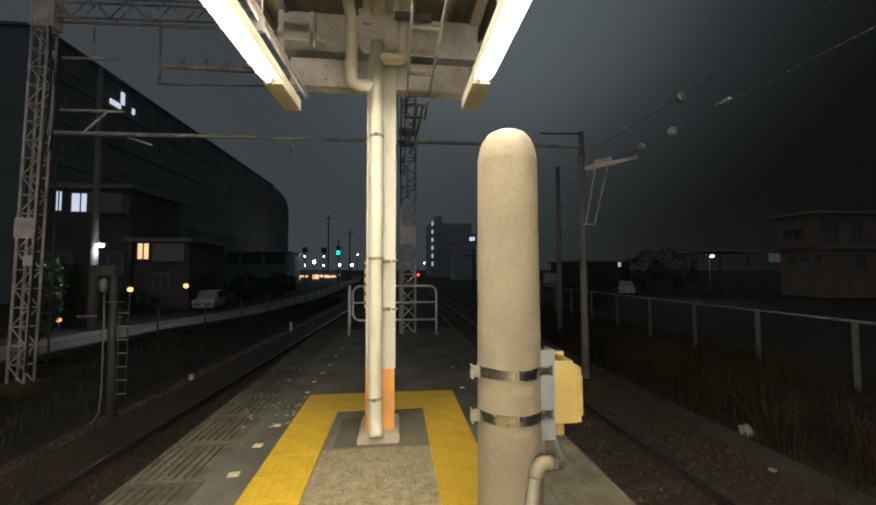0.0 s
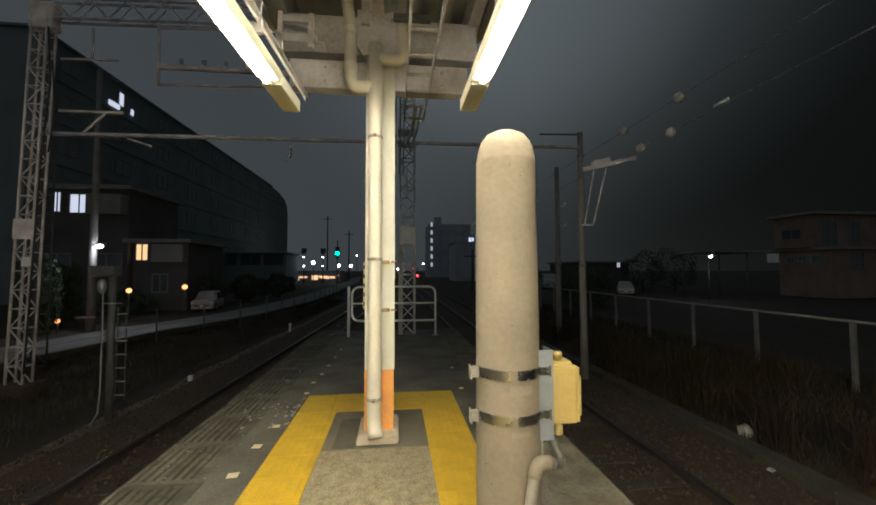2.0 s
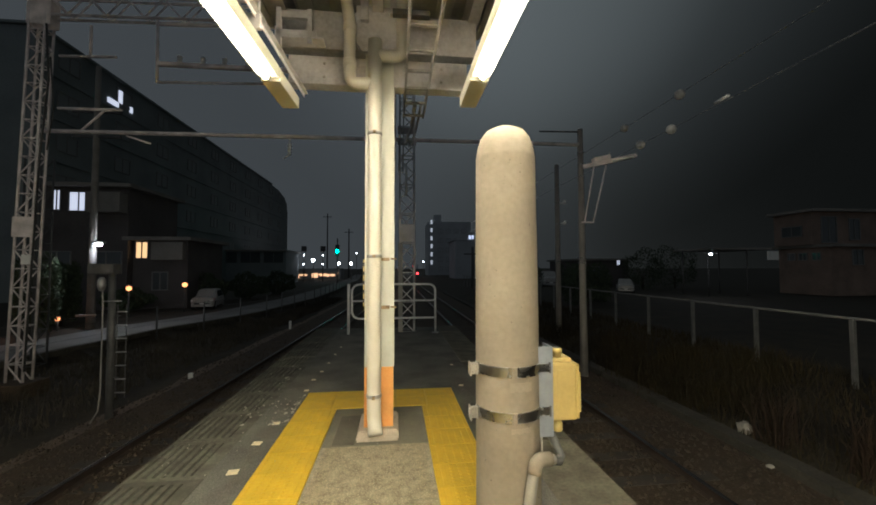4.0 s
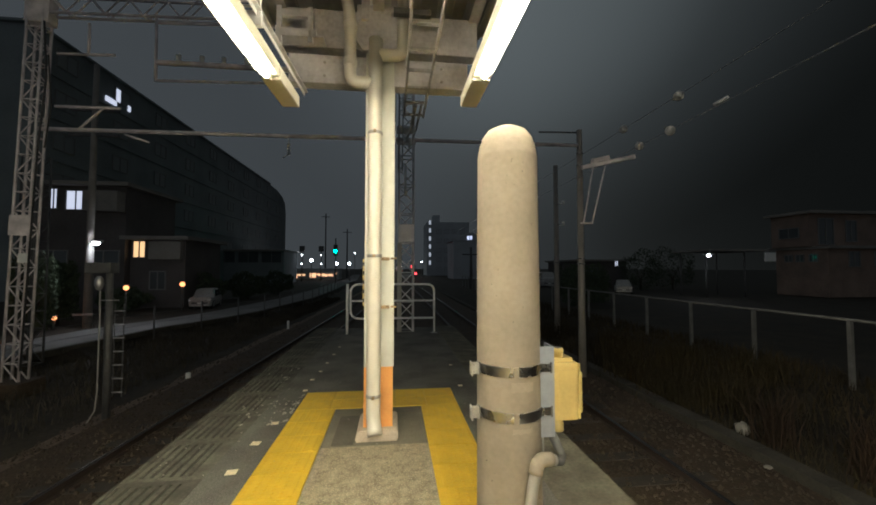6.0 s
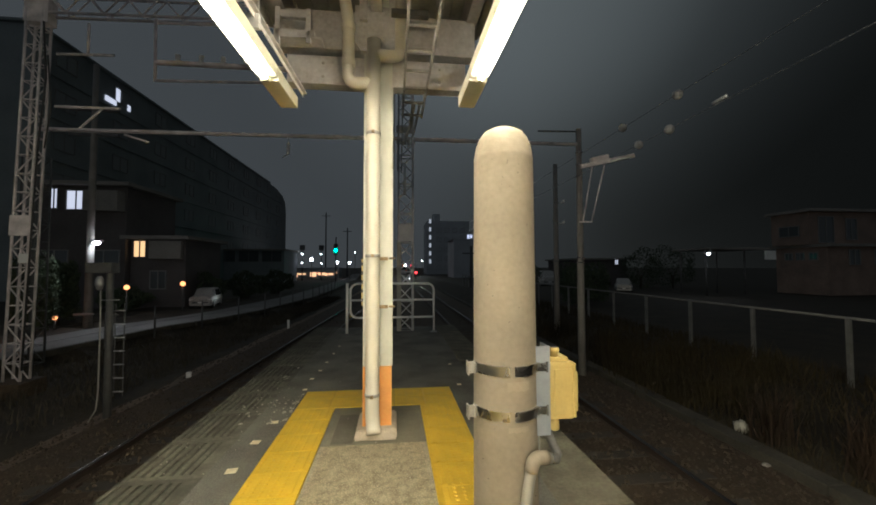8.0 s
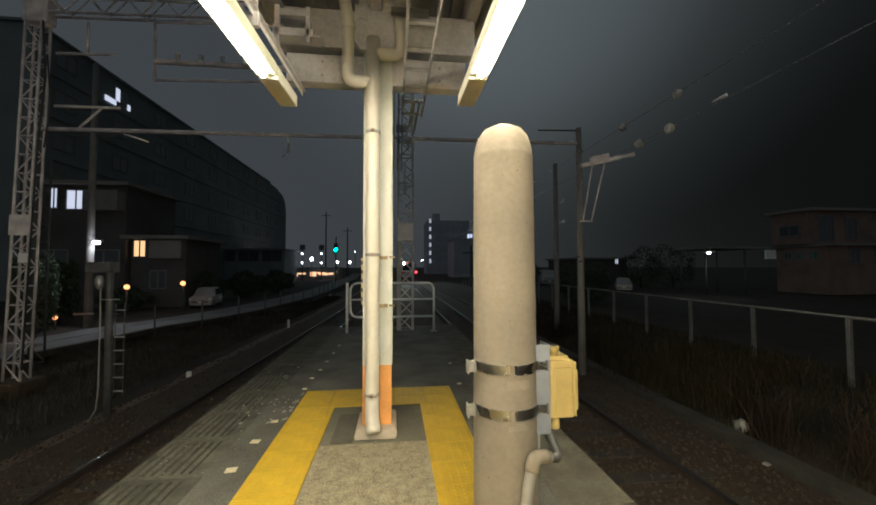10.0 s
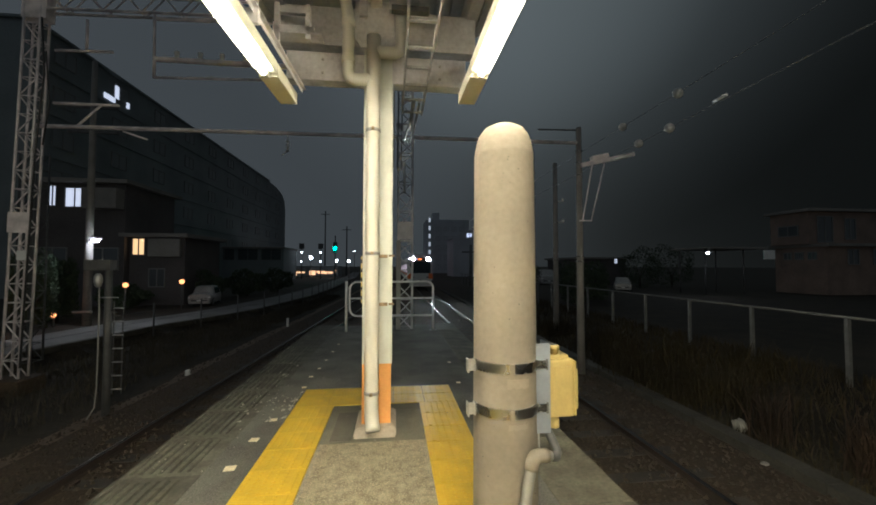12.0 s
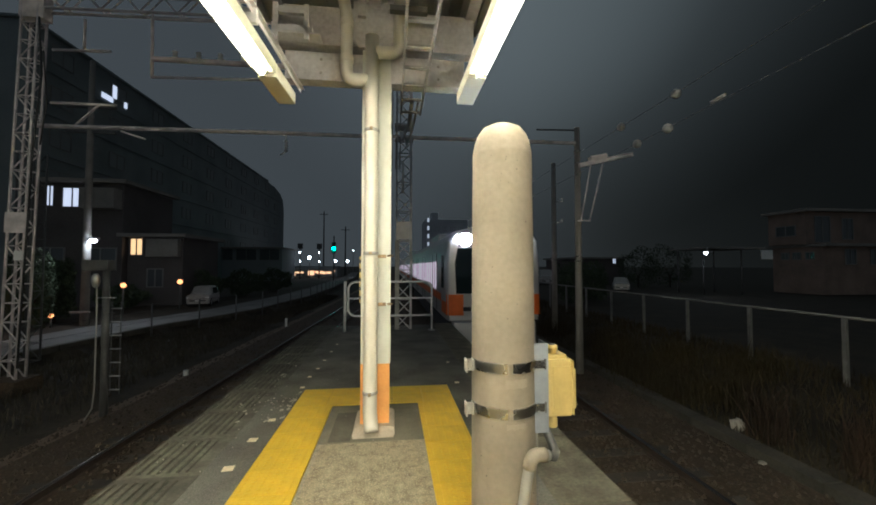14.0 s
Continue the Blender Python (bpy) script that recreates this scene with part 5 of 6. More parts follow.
garden_lamp(-12.80, 20.0, 0.48, 0.12)
garden_lamp(-11.30, 22.0, 0.56, 0.13)
garden_lamp(-12.70, 16.0, -0.46, 0.08)
garden_lamp(-12.95, 13.4, -0.30, 0.12, M_AMBER_HOT)


# ---- vehicles parked ----
def build_car(at, turn, label):
    car = thing("parked_car", at, label, "car", "parked cars")
    car.rotation_euler = (0, 0, radians(turn))
    bm = B()
    out = [(-0.80, 0.22), (0.80, 0.22), (0.84, 0.55), (0.80, 0.86), (0.62, 1.42), (0.50, 1.50), (-0.50, 1.50), (-0.62, 1.42), (-0.80, 0.86), (-0.84, 0.55)]
    secs = [(-1.70, 0.80, 0.45), (-1.62, 0.93, 0.56), (-0.85, 1.0, 0.62), (-0.25, 1.0, 1.0), (1.2, 1.0, 1.0), (1.62, 0.97, 0.90), (1.70, 0.9, 0.6)]
    rings = []
    for y, kx, kz in secs:
        rings.append([bm.verts.new((x * kx, y, min(z, 0.22 + (z - 0.22) * (kz if z > 0.9 else 1)) if z > 0.9 else z)) for x, z in out])
    for a, b in zip(rings, rings[1:]):
        for k in range(len(out)):
            bm.faces.new((a[k], a[(k + 1) % len(out)], b[(k + 1) % len(out)], b[k]))
    bm.faces.new(rings[0])
    bm.faces.new(rings[-1][::-1])
    bmesh.ops.bevel(bm, geom=list(bm.edges), offset=0.03, segments=2, affect="EDGES")
    body = part("body", bm, M_CARPAINT, car)
    bm = B()
    vs = [bm.verts.new(p) for p in ((-0.68, -0.86, 0.93), (0.68, -0.86, 0.93), (0.52, -0.22, 1.44), (-0.52, -0.22, 1.44))]
    bm.faces.new(vs)
    bmesh.ops.solidify(bm, geom=list(bm.faces), thickness=0.03)
    part("windscreen", bm, M_GLASS, car)
    for s in (-1, 1):
        bm = B()
        vs = [bm.verts.new(p) for p in ((s * 0.80, -0.5, 0.92), (s * 0.80, 1.3, 0.92), (s * 0.65, 1.15, 1.38), (s * 0.65, -0.15, 1.38))]
        bm.faces.new(vs)
        bmesh.ops.solidify(bm, geom=list(bm.faces), thickness=0.02)
        part("side_window", bm, M_GLASS, car)
        bm = B()
        box(bm, s * 0.62 - 0.14, s * 0.62 + 0.14, -1.70, -1.62, 0.62, 0.76, 0.03)
        part("headlight", bm, M_CERAMIC, car, "unlit headlight")
        for y in (-1.1, 1.1):
            bm = B()
            sweep(bm, [(s * 0.62, y, 0.30), (s * 0.82, y, 0.30)], 0.30, 20)
            wh = part("wheel", bm, M_TYRE, car)
            bm = B()
            sweep(bm, [(s * 0.80, y, 0.30), (s * 0.835, y, 0.30)], 0.18, 16)
            part("rim", bm, M_STEEL, wh)
    bm = B()
    box(bm, -0.55, 0.55, -1.71, -1.64, 0.40, 0.52, 0.02)
    part("grille", bm, M_DARKSTEEL, car)
    bm = B()
    box(bm, -0.17, 0.17, -1.725, -1.70, 0.42, 0.50, 0.005)
    part("plate", bm, M_CERAMIC, car, "blank pale plate")
    return car


build_car((-11.15, 24.3, -0.90), 11, "pale silver compact car parked on the lane").scale = (0.74, 0.74, 0.74)
build_car((21.0, 33.0, -0.85), -30, "dim grey car parked behind the fence").scale = (0.86, 0.86, 0.80)
build_car((18.9, 45.5, -0.95), -14, "pale high-roofed van parked beyond the fence").scale = (1.2, 1.2, 1.28)


# ---- buildings ----
def window(parent, at, w, h, pane_mat, turn=0, bars=1):
    wi = new("window")
    wi.parent = parent
    wi.matrix_basis = pose(*at, 0, 0, turn)
    bm = B()
    t = 0.06
    box(bm, -w / 2 - t, w / 2 + t, -0.05, 0.06, -t, 0)
    box(bm, -w / 2 - t, w / 2 + t, -0.05, 0.06, h, h + t)
    box(bm, -w / 2 - t, -w / 2, -0.05, 0.06, 0, h)
    box(bm, w / 2, w / 2 + t, -0.05, 0.06, 0, h)
    for k in range(bars):
        x = -w / 2 + w * (k + 1) / (bars + 1)
        box(bm, x - 0.03, x + 0.03, -0.04, 0.06, 0, h)
    me = mesh_of("window_frame", bm, M_FRAME)
    f = new("window_frame", me)
    f.parent = wi
    bm = B()
    box(bm, -w / 2, w / 2, 0.0, 0.03, 0, h)
    p = new("pane", mesh_of("pane", bm, pane_mat))
    p.parent = wi
    return wi


def house(x0, x1, y0, y1, zb, zt, label, wins, roof="flat", wall=None):
    """A house with its face towards the station; wins: (x, z, width, height, pane)."""
    ho = thing("house", ((x0 + x1) / 2, y0, zb), label, "house", "houses by the line")
    w, d, h = x1 - x0, y1 - y0, zt - zb
    bm = B()
    box(bm, -w / 2, w / 2, 0, d, 0, h, 0.02)
    part("wall", bm, wall or M_STUCCO, ho)
    bm = B()
    if roof == "flat":
        box(bm, -w / 2 - 0.35, w / 2 + 0.35, -0.45, d + 0.3, h, h + 0.22, 0.02)
    else:
        r = d * 0.26
        prism(bm, [(-w / 2 - 0.4, h), (w / 2 + 0.4, h), (w / 2 + 0.4, h + 0.12), (0, h + r + 0.12), (-w / 2 - 0.4, h + 0.12)], -0.5, d + 0.4)
    part("roof", bm, M_STUCCO if roof == "flat" else M_TILE, ho)
    for x, z, ww, hh, pm in wins:
        window(ho, (x - (x0 + x1) / 2, -0.02, z - zb), ww, hh, pm)
    return ho, w, d, h


hA, w_, d_, h_ = house(-20.4, -15.5, 24.0, 29.0, -0.95, 6.15, "two-storey house with a lit upper window and flat eaves",
                       [(-19.30, 4.85, 0.34, 1.1, M_LIT), (-18.15, 4.80, 0.95, 1.05, M_LIT), (-16.6, 1.2, 1.6, 1.2, M_GLASS), (-19.2, 1.2, 1.4, 1.2, M_GLASS)], wall=M_STUCCO_K)
bm = B()
box(bm, 0.6, 2.4, -0.7, 0.0, 5.60, 6.75, 0.02)
part("balcony", bm, M_STUCCO, hA, "pale balcony front")
hB, w_, d_, h_ = house(-15.45, -12.4, 24.4, 29.0, -0.95, 3.10, "small house wing with a warm lit window",
                       [(-14.95, 2.08, 0.62, 0.92, M_WARM), (-13.9, 0.2, 0.8, 1.0, M_GLASS)], wall=M_STUCCO_K)
bm = B()
box(bm, -0.35, 1.4, -0.35, 0.0, 2.9, 3.95, 0.02)
part("bay", bm, M_STUCCO, hB, "plain bay front")
house(-31.0, -17.1, 62.0, 70.0, -1.0, 4.1, "long low dark building with wide open bays near the crossing", [(-29.3 + k * 3.45, 2.35, 2.9, 1.6, M_GLASS) for k in range(4)], "flat", M_STUCCO_D)


def build_apartment():
    ap = thing("apartment_building", (-26.0, 30.0, -1.0), "large dark apartment block with few lit windows", "apartment building")
    L, H = 63.0, 20.1
    bm = B()
    side = [(0.0, 0.0), (L + 2.2, 0.0), (L + 2.2, H - 4.4), (L + 1.4, H - 2.2), (L - 0.6, H - 1.0), (L - 5.0, H - 0.2), (L - 10.0, H), (0.0, H)]
    prism(bm, side, -14, 0)
    bmesh.ops.transform(bm, matrix=Matrix(((0, 1, 0, 0), (1, 0, 0, 0), (0, 0, 1, 0), (0, 0, 0, 1))), verts=bm.verts)
    part("wall", bm, M_STUCCO_D, ap, "dark clad wall with a rounded roof end")
    bm = B()
    box(bm, -14.2, 0.25, -0.25, L - 10.0, H, H + 0.22, 0.05)
    part("parapet", bm, M_STUCCO_D, ap)
    for s in range(6):
        z = 1.0 + s * 3.25
        for k in range(10):
            window(ap, (0.02, 3.0 + k * 6.2, z + 0.9), 1.9, 1.3, M_APTGLASS, 90)
        bm = B()
        box(bm, 0.0, 0.12, 1.0, L - 1.0, z - 0.12, z + 0.02, 0.02)
        part("balcony", bm, M_STUCCO_D, ap, "balcony slab")
    for y, z, w, h in ((7.7, 17.6, 1.3, 0.45), (8.6, 18.1, 0.42, 1.2), (10.1, 17.8, 0.3, 0.55)):
        bm = B()
        box(bm, 0.0, 0.12, y - w / 2, y + w / 2, z, z + h, 0.02)
        part("stair_light", bm, M_LIT, ap, "lit stair opening")


build_apartment()


def build_far_block():
    fb = thing("apartment_building", (14.0, 120.0, -1.0), "distant grey block with a lit outside stair", "apartment building")
    bm = B()
    box(bm, -3.6, 10, 0, 14, 0, 17.2, 0.05)
    box(bm, -1.6, 0.6, 1, 5, 17.2, 19.5, 0.05)
    part("wall", bm, M_FARWALL, fb)
    for k in range(6):
        bm = B()
        box(bm, -2.95, -2.35, -0.06, 0.0, 3.6 + k * 2.55, 4.9 + k * 2.55, 0.02)
        part("stair_light", bm, M_DIM, fb, "lit stair opening")
    for s in range(5):
        for k in range(4):
            window(fb, (0.2 + k * 2.5, -0.03, 1.5 + s * 3.0), 1.4, 1.3, M_FARGLASS)
    sg = thing("roof_sign", (16.1, 80.0, -1.0), "small lit white sign on a dark house", "sign")
    bm = B()
    box(bm, -0.55, -0.08, 0, 0.1, 8.5, 9.4, 0.02)
    box(bm, 0.06, 0.55, 0, 0.1, 8.6, 9.4, 0.02)
    part("panel", bm, M_LIT, sg)
    bm = B()
    box(bm, -3.5, 4.5, 0.2, 9, 0, 8.3, 0.05)
    prism(bm, [(-3.9, 8.3), (4.9, 8.3), (0.5, 10.2)], 0.0, 9.4)
    part("house_wall", bm, M_FARWALL, sg, "dim house behind the sign")


build_far_block()

hC, w_, d_, h_ = house(33.0, 45.0, 25.5, 29.5, -0.8, 2.95, "dim brown two-storey house behind the fence", [(35.3, 1.6, 0.9, 1.1, M_GLASS), (37.6, 1.6, 0.9, 1.1, M_GLASS)], "flat", M_STUCCO_B)
for y in (1.0, 2.0, 2.9):
    window(hC, (-w_ / 2 - 0.02, y, 2.8), 0.55, 0.5, M_GLASS, -90)
hD, w_, d_, h_ = house(32.4, 45.0, 26.3, 29.3, 3.17, 5.75, "upper storey block with dark windows and flat roof", [(33.9, 3.35, 1.3, 2.0, M_GLASS), (36.2, 3.6, 0.9, 1.6, M_GLASS)], "flat", M_STUCCO_B)
window(hD, (-w_ / 2 - 0.02, 1.5, 0.75), 1.5, 0.75, M_GLASS, -90)
house(22.2, 28.5, 44.0, 53.0, -1.0, 2.3, "low dark flat-roofed house behind the bushes", [(24.0, 0.3, 1.5, 1.2, M_GLASS), (27.16, 1.75, 0.35, 0.6, M_LIT)], "flat", M_STUCCO_K)

def build_carport():
    cp = thing("carport", (25.2, 25.6, -0.8), "low flat carport roof with a bright white lamp", "carport")
    bm = B()
    box(bm, -2.0, 2.9, 0, 4, 3.52, 3.66, 0.02)
    part("roof", bm, M_STUCCO, cp)
    for x in (-1.3, 2.0):
        for y in (1.2, 3.8):
            bm = B()
            sweep(bm, [(x, y, 0), (x, y, 3.52)], 0.06, 8)
            part("post", bm, M_DARKSTEEL, cp)
    bm = B()
    ball(bm, (-2.45, -0.35, 3.17), 0.11, 0.6, 2)
    part("lamp", bm, M_PORCH, cp, "bright white lamp")
    bm = B()
    box(bm, -2.65, -1.95, -0.4, 0.05, 3.24, 3.30, 0.01)
    box(bm, -2.05, -1.95, -0.02, 0.05, 3.24, 3.60, 0.01)
    part("lamp_bracket", bm, M_STEEL, cp)
    bm = B()
    box(bm, 2.45, 3.35, -0.1, 0.0, 2.75, 3.42, 0.02)
    part("panel", bm, M_CERAMIC, cp, "pale square panel")


build_carport()


# ---- fence, kerb and litter on the east side ----
def build_east():
    fe = thing("trackside_fence", (0, 0, 0), "grey steel post fence with a top rail", "fence")
    X, top = 8.5, 0.445
    bm = B()
    box(bm, -0.035, 0.035, -0.035, 0.035, -1.45, 0.0, 0.006)
    post = mesh_of("fence_post", bm, M_FENCE)
    for k in range(-2, 22):
        piece("fence_post", post, fe, pose(X, 6.26 + 1.93 * k, top))
    bm = B()
    sweep(bm, [(X, 0, top + 0.01), (X, 48, top + 0.01)], 0.028, 8)
    part("top_rail", bm, M_FENCE, fe)
    kb = thing("cable_trough", (0, 0, 0), "low concrete cable trough beside the track", "kerb", kind="structure")
    bm = B()
    box(bm, -0.14, 0.14, 0, 0.985, 0, 0.16, 0.015)
    tr = mesh_of("trough_cover", bm, M_KERB)
    for k in range(40):
        piece("trough_cover", tr, kb, pose(5.20 + 0.01 * math.sin(k * 2.1), 1.0 + k, -1.30 + 0.006 * math.sin(k)))
    bg = thing("plastic_bag", (5.58, 5.64, -1.26), "crumpled pale plastic bag lying by the trough", "litter")
    bm = B()
    ball(bm, (0, 0, 0.09), 0.09, 1.25, 3, rough=0.45)
    part("bag", bm, M_BAG, bg)
    pb = thing("paper_scrap", (4.97, 4.66, -1.25), "small pale scrap of litter", "litter")
    bm = B()
    ball(bm, (0, 0, 0.02), 0.045, 0.5, 2, rough=0.5)
    part("scrap", bm, M_BAG, pb)


build_east()


# ---- far lights along the line ----
def far_lamp(x, y, z, r, material, name, label, base=-1.2):
    la = thing(name, (x, y, base), label, "street lamp", "far street lamps")
    bm = B()
    sweep(bm, [(0, 0.2, 0), (0, 0.2, z - base), (0, 0, z - base + r)], 0.07, 8)
    part("pole", bm, M_POLE, la)
    bm = B()
    ball(bm, (0, 0, z - base), r, 1, 2)
    part("lamp_glass", bm, material, la, "glowing lamp head")
    return la


for x, y, z, r in ((-15.65, 75, 2.96, 0.30), (-10.9, 75, 2.35, 0.26), (-8.55, 75, 2.33, 0.24), (-9.0, 90, 4.9, 0.10), (7.3, 100, 3.1, 0.14)):
    far_lamp(x, y, z, r, M_FARWHITE, "street_lamp", "distant white street lamp, lit")
for x in (-16.2, -12.9):
    cr = thing("crossing_post", (x, 70.0, -1.2), "level crossing warning post with white lamps", "crossing signal", "crossing posts")
    bm = B()
    sweep(bm, [(0, 0, 0), (0, 0, 6.4)], 0.10, 10)
    part("post", bm, M_DARKSTEEL, cr)
    for z in (3.4, 5.0):
        bm = B()
        ball(bm, (0, -0.2, z), 0.10, 1, 2)
        part("lamp", bm, M_FARWHITE, cr, "small white lamp")
    bm = B()
    box(bm, -0.45, 0.45, -0.12, 0.12, 5.6, 6.6, 0.04)
    part("head", bm, M_DARKSTEEL, cr)


def build_signal(x, y, z, lens, label):
    sg = thing("railway_signal", (x, y, -1.2), label, "railway signal")
    bm = B()
    sweep(bm, [(0, 0.15, 0), (0, 0.15, z + 3.2)], 0.09, 10)
    part("mast", bm, M_DARKSTEEL, sg)
    bm = B()
    box(bm, -0.32, 0.32, -0.02, 0.12, z + 0.5, z + 2.2, 0.05)
    part("backboard", bm, M_DARKSTEEL, sg)
    bm = B()
    ball(bm, (0, -0.1, z + 1.2), 0.24, 1, 2)
    part("lens", bm, lens, sg, "glowing signal lens")
    bm = B()
    lathe(bm, [(0.30, 0), (0.30, 0.04)], 14, (0, -0.12, z + 1.46))
    part("hood", bm, M_DARKSTEEL, sg)


build_signal(-8.92, 60.0, 4.07, M_GREEN, "tall railway signal showing green")
build_signal(4.85, 85.0, 0.25, M_RED, "small railway signal showing red")
build_signal(4.6, 98.0, 1.9, M_RED, "distant railway signal showing red")
sh = thing("shop_row", (-16.6, 82.0, -1.2), "low shop row with warm lit fronts by the crossing", "shop")
bm = B()
box(bm, -5.5, 5.0, 0.3, 6, 0, 2.6, 0.05)
part("wall", bm, M_STUCCO_D, sh)
for k, (x, w, z, h) in enumerate(((-4.6, 1.5, 1.0, 0.35), (-2.6, 1.7, 1.1, 0.3), (-0.2, 1.2, 0.7, 0.9), (1.6, 1.3, 1.0, 0.5), (3.4, 1.0, 1.0, 0.4), (-3.6, 0.5, 0.6, 0.4), (0.8, 0.5, 1.2, 0.3), (2.5, 0.5, 0.9, 0.5), (4.5, 0.4, 1.4, 0.3))):
    bm = B()
    box(bm, x - w / 2, x + w / 2, 0.2, 0.3, z, z + h, 0.02)
    part("lit_front", bm, M_SHOP, sh, "warm lit shop front")
for x, y, h in ((-16.5, 95.0, 16.0), (-11.0, 92.0, 12.0), (8.6, 42.0, 5.0), (18.0, 55.0, 6.0)):
    pl = thing("utility_pole", (x, y, -1.2), "distant dark utility pole", "utility pole")
    bm = B()
    sweep(bm, [(0, 0, 0), (0, 0, h)], 0.2, 10, 0.13)
    part("shaft", bm, M_DARKSTEEL, pl)
    bm = B()
    box(bm, -1.0, 1.0, -0.06, 0.06, h - 0.9, h - 0.75, 0.02)
    part("crossarm", bm, M_DARKSTEEL, pl)


# ---- train ----
def build_car_body(lead):
    """One coach with its front at the origin, at rail height, running towards -y; lead: with a cab."""
    L = 19.5
    tr = thing("train_coach", (0, 0, 0), "stainless commuter train coach with orange bands and lit windows" if not lead else
               "stainless commuter train front coach with orange corners and bright headlights", "train", "train coaches")
    body = [(-1.36, 0.95), (1.36, 0.95), (1.40, 1.6), (1.40, 2.6), (1.34, 3.25), (1.15, 3.52), (0.6, 3.66), (-0.6, 3.66), (-1.15, 3.52), (-1.34, 3.25), (-1.40, 2.6), (-1.40, 1.6)]
    bm = B()
    prism(bm, body, 0.0 if not lead else 0.12, L)
    if lead:
        nose = [(x * 0.955, 0.95 + (z - 0.95) * 0.985) for x, z in body]
        a = [bm.verts.new((x, 0.0, z)) for x, z in nose]
        b = [bm.verts.new((x, 0.12, z)) for x, z in body]
        bm.faces.new(a)
        for i in range(len(a)):
            j = (i + 1) % len(a)
            bm.faces.new((a[j], a[i], b[i], b[j]))
    part("body", bm, M_TRAIN, tr, "brushed stainless body")
    bm = B()
    box(bm, -1.25, 1.25, 0.6, L - 0.5, 0.30, 0.95, 0.03)
    part("underframe", bm, M_TRAINDARK, tr)
    for s in (-1, 1):
        bm = B()
        box(bm, s * 1.405 - 0.006, s * 1.405 + 0.006, 1.2, L - 0.1, 1.42, 1.66)
        part("band", bm, M_TRAINBAND, tr, "orange waist band")
        for k in range(4):
            y = 3.0 + k * 4.75
            bm = B()
            for q in (-0.34, 0.34):
                box(bm, s * 1.401 - 0.003, s * 1.401 + 0.003, y + q - 0.15, y + q + 0.15, 1.72, 2.66)
            part("door_window", bm, M_TRAINLIT, tr, "lit door window")
            if k < 3:
                for off in (1.15, 1.97, 2.79, 3.61):
                    bm = B()
                    box(bm, s * 1.401 - 0.003, s * 1.401 + 0.003, y + off - 0.22, y + off + 0.22, 1.78, 2.66)
                    part("side_window", bm, M_TRAINLIT, tr, "lit side window")
            bm = B()
            box(bm, s * 1.404 - 0.008, s * 1.404 + 0.008, y - 0.66, y - 0.63, 1.05, 2.95)
            box(bm, s * 1.404 - 0.008, s * 1.404 + 0.008, y + 0.63, y + 0.66, 1.05, 2.95)
            part("door_seal", bm, M_TRAINDARK, tr)
    for y in (2.6, L - 2.6):
        bm = B()
        box(bm, -1.1, 1.1, y - 1.5, y + 1.5, 0.35, 0.75, 0.05)
        part("bogie", bm, M_TRAINDARK, tr)
        for dy in (-1.05, 1.05):
            bm = B()
            sweep(bm, [(-0.62, y + dy, 0.43), (0.62, y + dy, 0.43)], 0.05, 8)
            for s in (-1, 1):
                sweep(bm, [(s * 0.50, y + dy, 0.43), (s * 0.62, y + dy, 0.43)], 0.43, 20)
            part("wheelset", bm, M_TRAINDARK, tr)
    bm = B()
    box(bm, -0.9, 0.9, 6, 9.5, 3.62, 3.95, 0.06)
    part("roof_unit", bm, M_TRAIN, tr)
    if lead:
        bm = B()
        prism(bm, [(-1.12, 1.72), (1.12, 1.72), (1.16, 2.6), (1.08, 3.04), (-1.08, 3.04), (-1.16, 2.6)], -0.03, 0.03)
        part("windscreen", bm, M_TRAINGLASS, tr, "large dark windscreen")
        bm = B()
        prism(bm, [(-1.06, 3.07), (1.06, 3.07), (1.0, 3.44), (-1.0, 3.44)], -0.025, 0.03)
        part("brow", bm, M_TRAINDARK, tr, "black brow panel")
        for s in (-1, 1):
            bm = B()
            cells = [(0.076 * (i + j * 0.5), 0.076 * 0.866 * j) for j in range(-2, 3) for i in range(-2, 3) if abs(i + j) < 3]
            for cx, cy in cells:
                lathe(bm, [(0.034, 0), (0.034, 0.004), (0.025, 0.006)], 12, (cx, cy, 0))
            h = part("headlight", bm, M_HEAD, tr, "blazing white headlight of many small lenses")
            h.matrix_basis = pose(s * 0.87, -0.03, 3.27, 90, 0, 0)
            # deep collars added round each lens, only to narrow its beam
            bm = B()
            for cx, cy, r, w in [(cx, cy, 0.035, 0.003) for cx, cy in cells] + [(0.0, 0.0, 0.192, 0.010)]:
                rings = [[bm.verts.new((cx + rr * math.cos(a), cy + rr * math.sin(a), z)) for a in (k * math.pi / 9 for k in range(18))]
                         for rr, z in ((r, 0.0), (r, 0.23), (r + w, 0.23), (r + w, 0.0))]
                for u, v in zip(rings, rings[1:] + rings[:1]):
                    for k in range(18):
                        bm.faces.new((u[k], u[(k + 1) % 18], v[(k + 1) % 18], v[k]))
            part("hood", bm, M_TRAINDARK, h, "added dark collars narrowing the beam")
            bm = B()
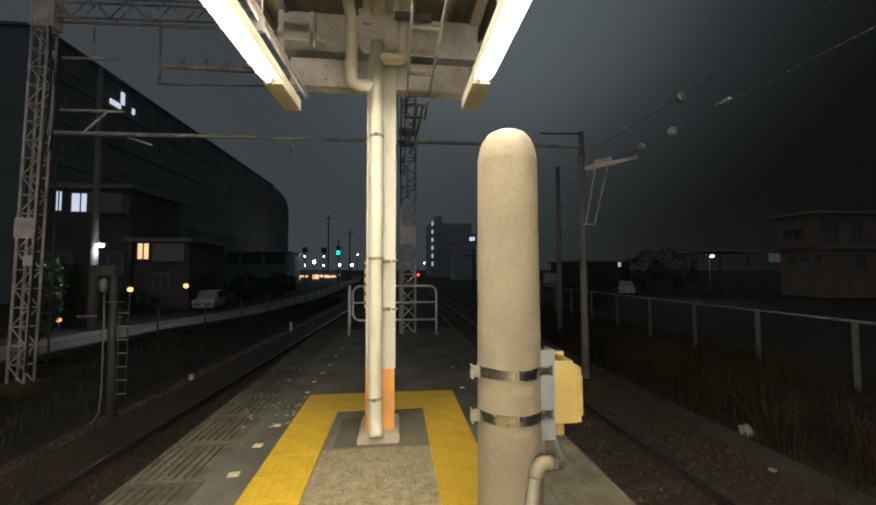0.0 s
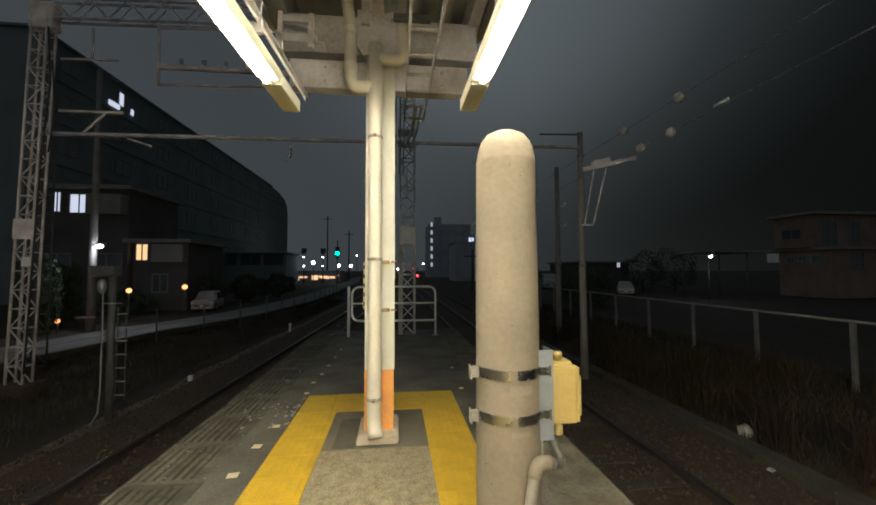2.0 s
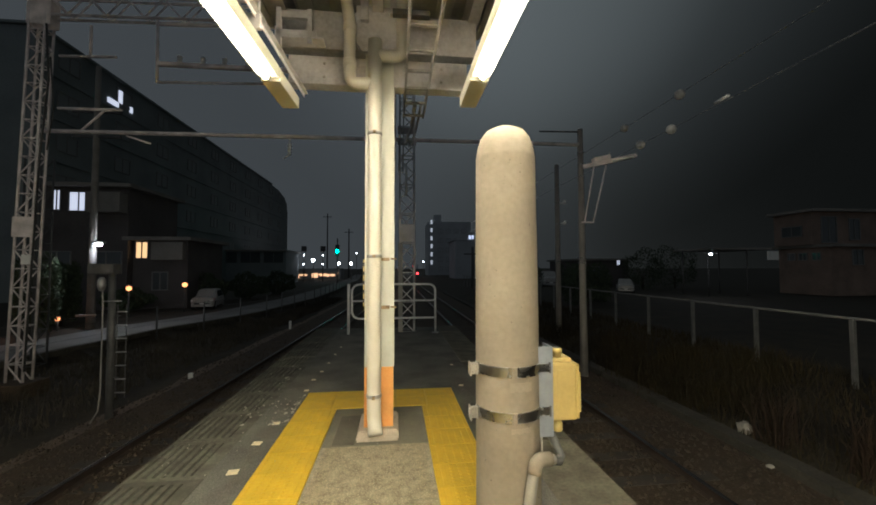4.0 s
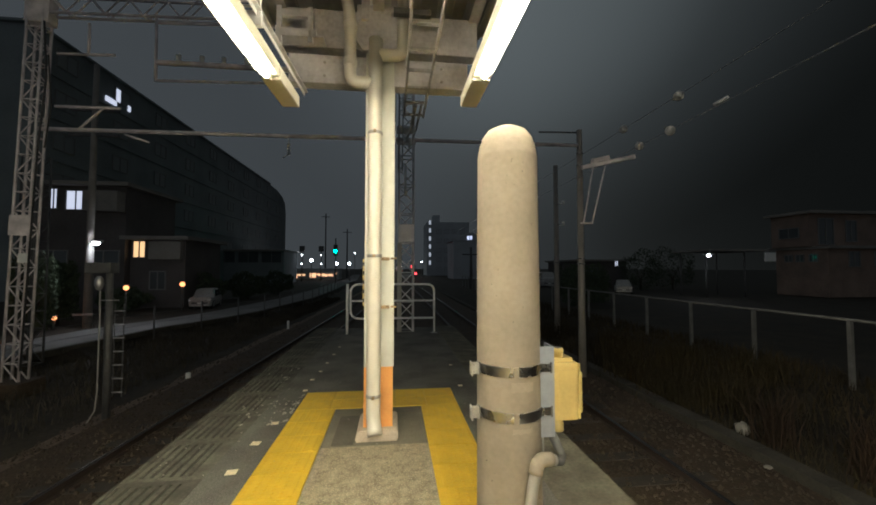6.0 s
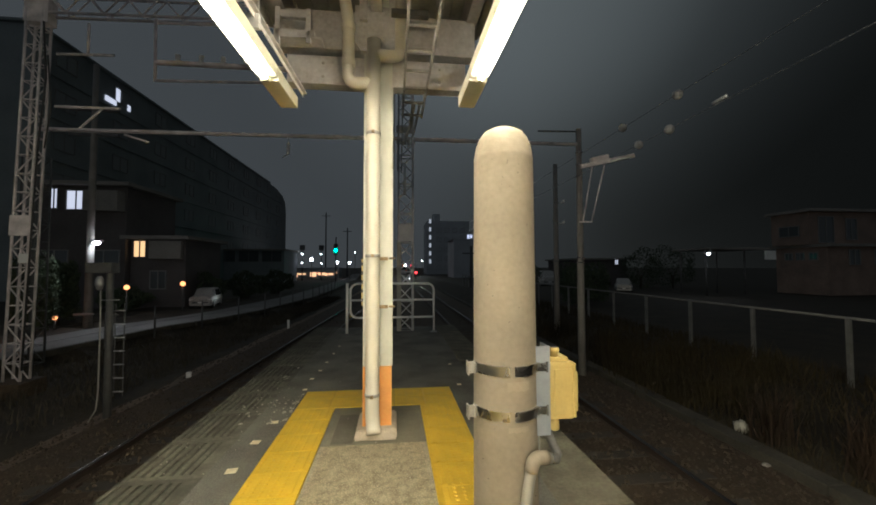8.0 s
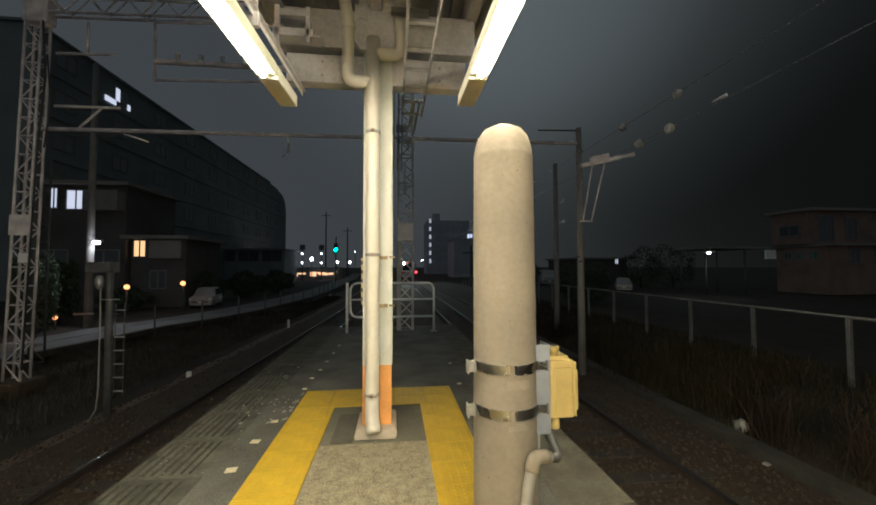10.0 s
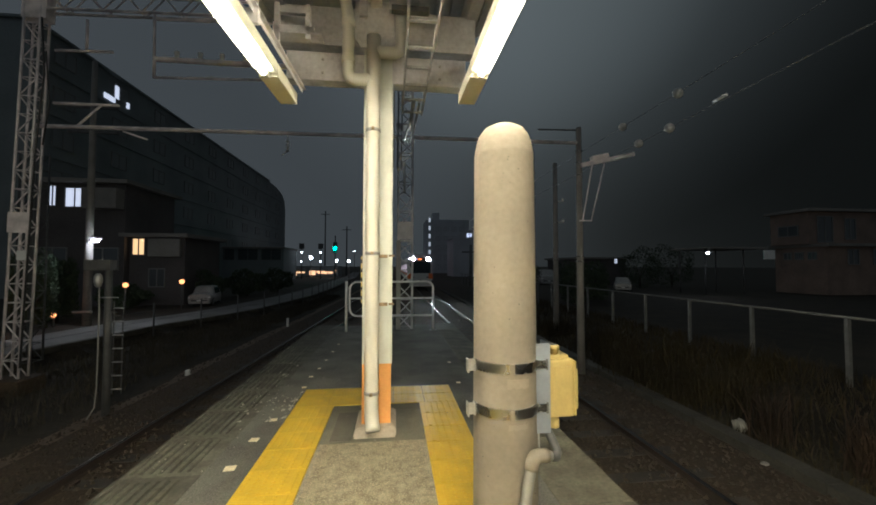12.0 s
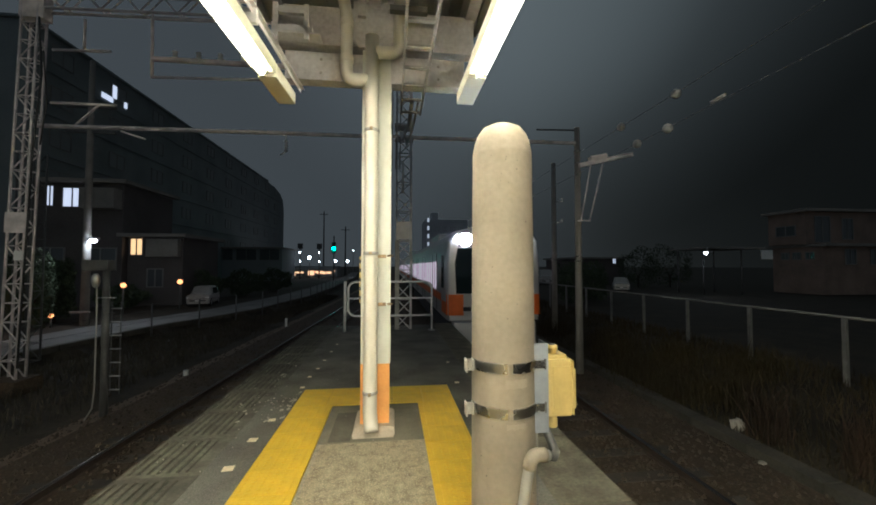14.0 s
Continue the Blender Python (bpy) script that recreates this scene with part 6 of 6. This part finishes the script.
            box(bm, s * 1.12 - 0.22, s * 1.12 + 0.22, -0.02, 0.02, 1.10, 1.70, 0.015)
            box(bm, s * 1.372 - 0.02, s * 1.372 + 0.02, 0.06, 1.15, 1.10, 1.70, 0.015)
            part("corner_band", bm, M_TRAINBAND, tr, "orange corner panel")
            bm = B()
            box(bm, s * 0.80 - 0.12, s * 0.80 + 0.12, -0.03, 0.01, 1.22, 1.34, 0.02)
            part("tail_lamp", bm, M_TRAINDARK, tr, "unlit tail lamp")
            bm = B()
            box(bm, s * 1.408 - 0.008, s * 1.408 + 0.008, 0.55, 1.05, 1.85, 2.85, 0.01)
            part("cab_window", bm, M_TRAINGLASS, tr, "dark cab side window")
            bm = B()
            sweep(bm, [(s * 0.55, -0.10, 1.8), (s * 0.30, -0.10, 2.5)], 0.012, 6)
            part("wiper", bm, M_TRAINDARK, tr)
        for x, w in ((-0.14, 0.07), (0.0, 0.09), (0.14, 0.07)):
            bm = B()
            box(bm, x - w / 2, x + w / 2, -0.045, -0.02, 3.22, 3.31)
            part("display_bar", bm, M_LED, tr, "red-orange display bar")
        bm = B()
        box(bm, -0.60, -0.32, -0.045, -0.02, 3.235, 3.275)
        part("display_bar", bm, M_LEDW, tr, "white display bar")
        bm = B()
        box(bm, -1.20, 1.20, -0.14, 0.3, 0.28, 0.93, 0.04)
        part("skirt", bm, M_TRAIN, tr, "pale steel front skirt")
        bm = B()
        sweep(bm, [(0, 0.2, 0.88), (0, -0.45, 0.88)], 0.11, 12)
        part("coupler", bm, M_TRAINDARK, tr)
    return tr


lead = build_car_body(True)
second = build_car_body(False)
coaches = [lead, second] + [copy_thing(second, pose(0, 0, 0)) for _ in range(4)]


def train_front(t):
    """Where the train's front stands along the track: braking towards the platform."""
    s = 14.0 - t
    return 10.8 + 13.4 * s + 1.05 * s * s


def motions():
    times = [k * 0.5 for k in range(29)]
    for k, coach in enumerate(coaches):
        walk(coach, [(t, pose(TRACK_RIGHT - 0.10, train_front(t) + k * 20.0, RAIL)) for t in times])


motions()
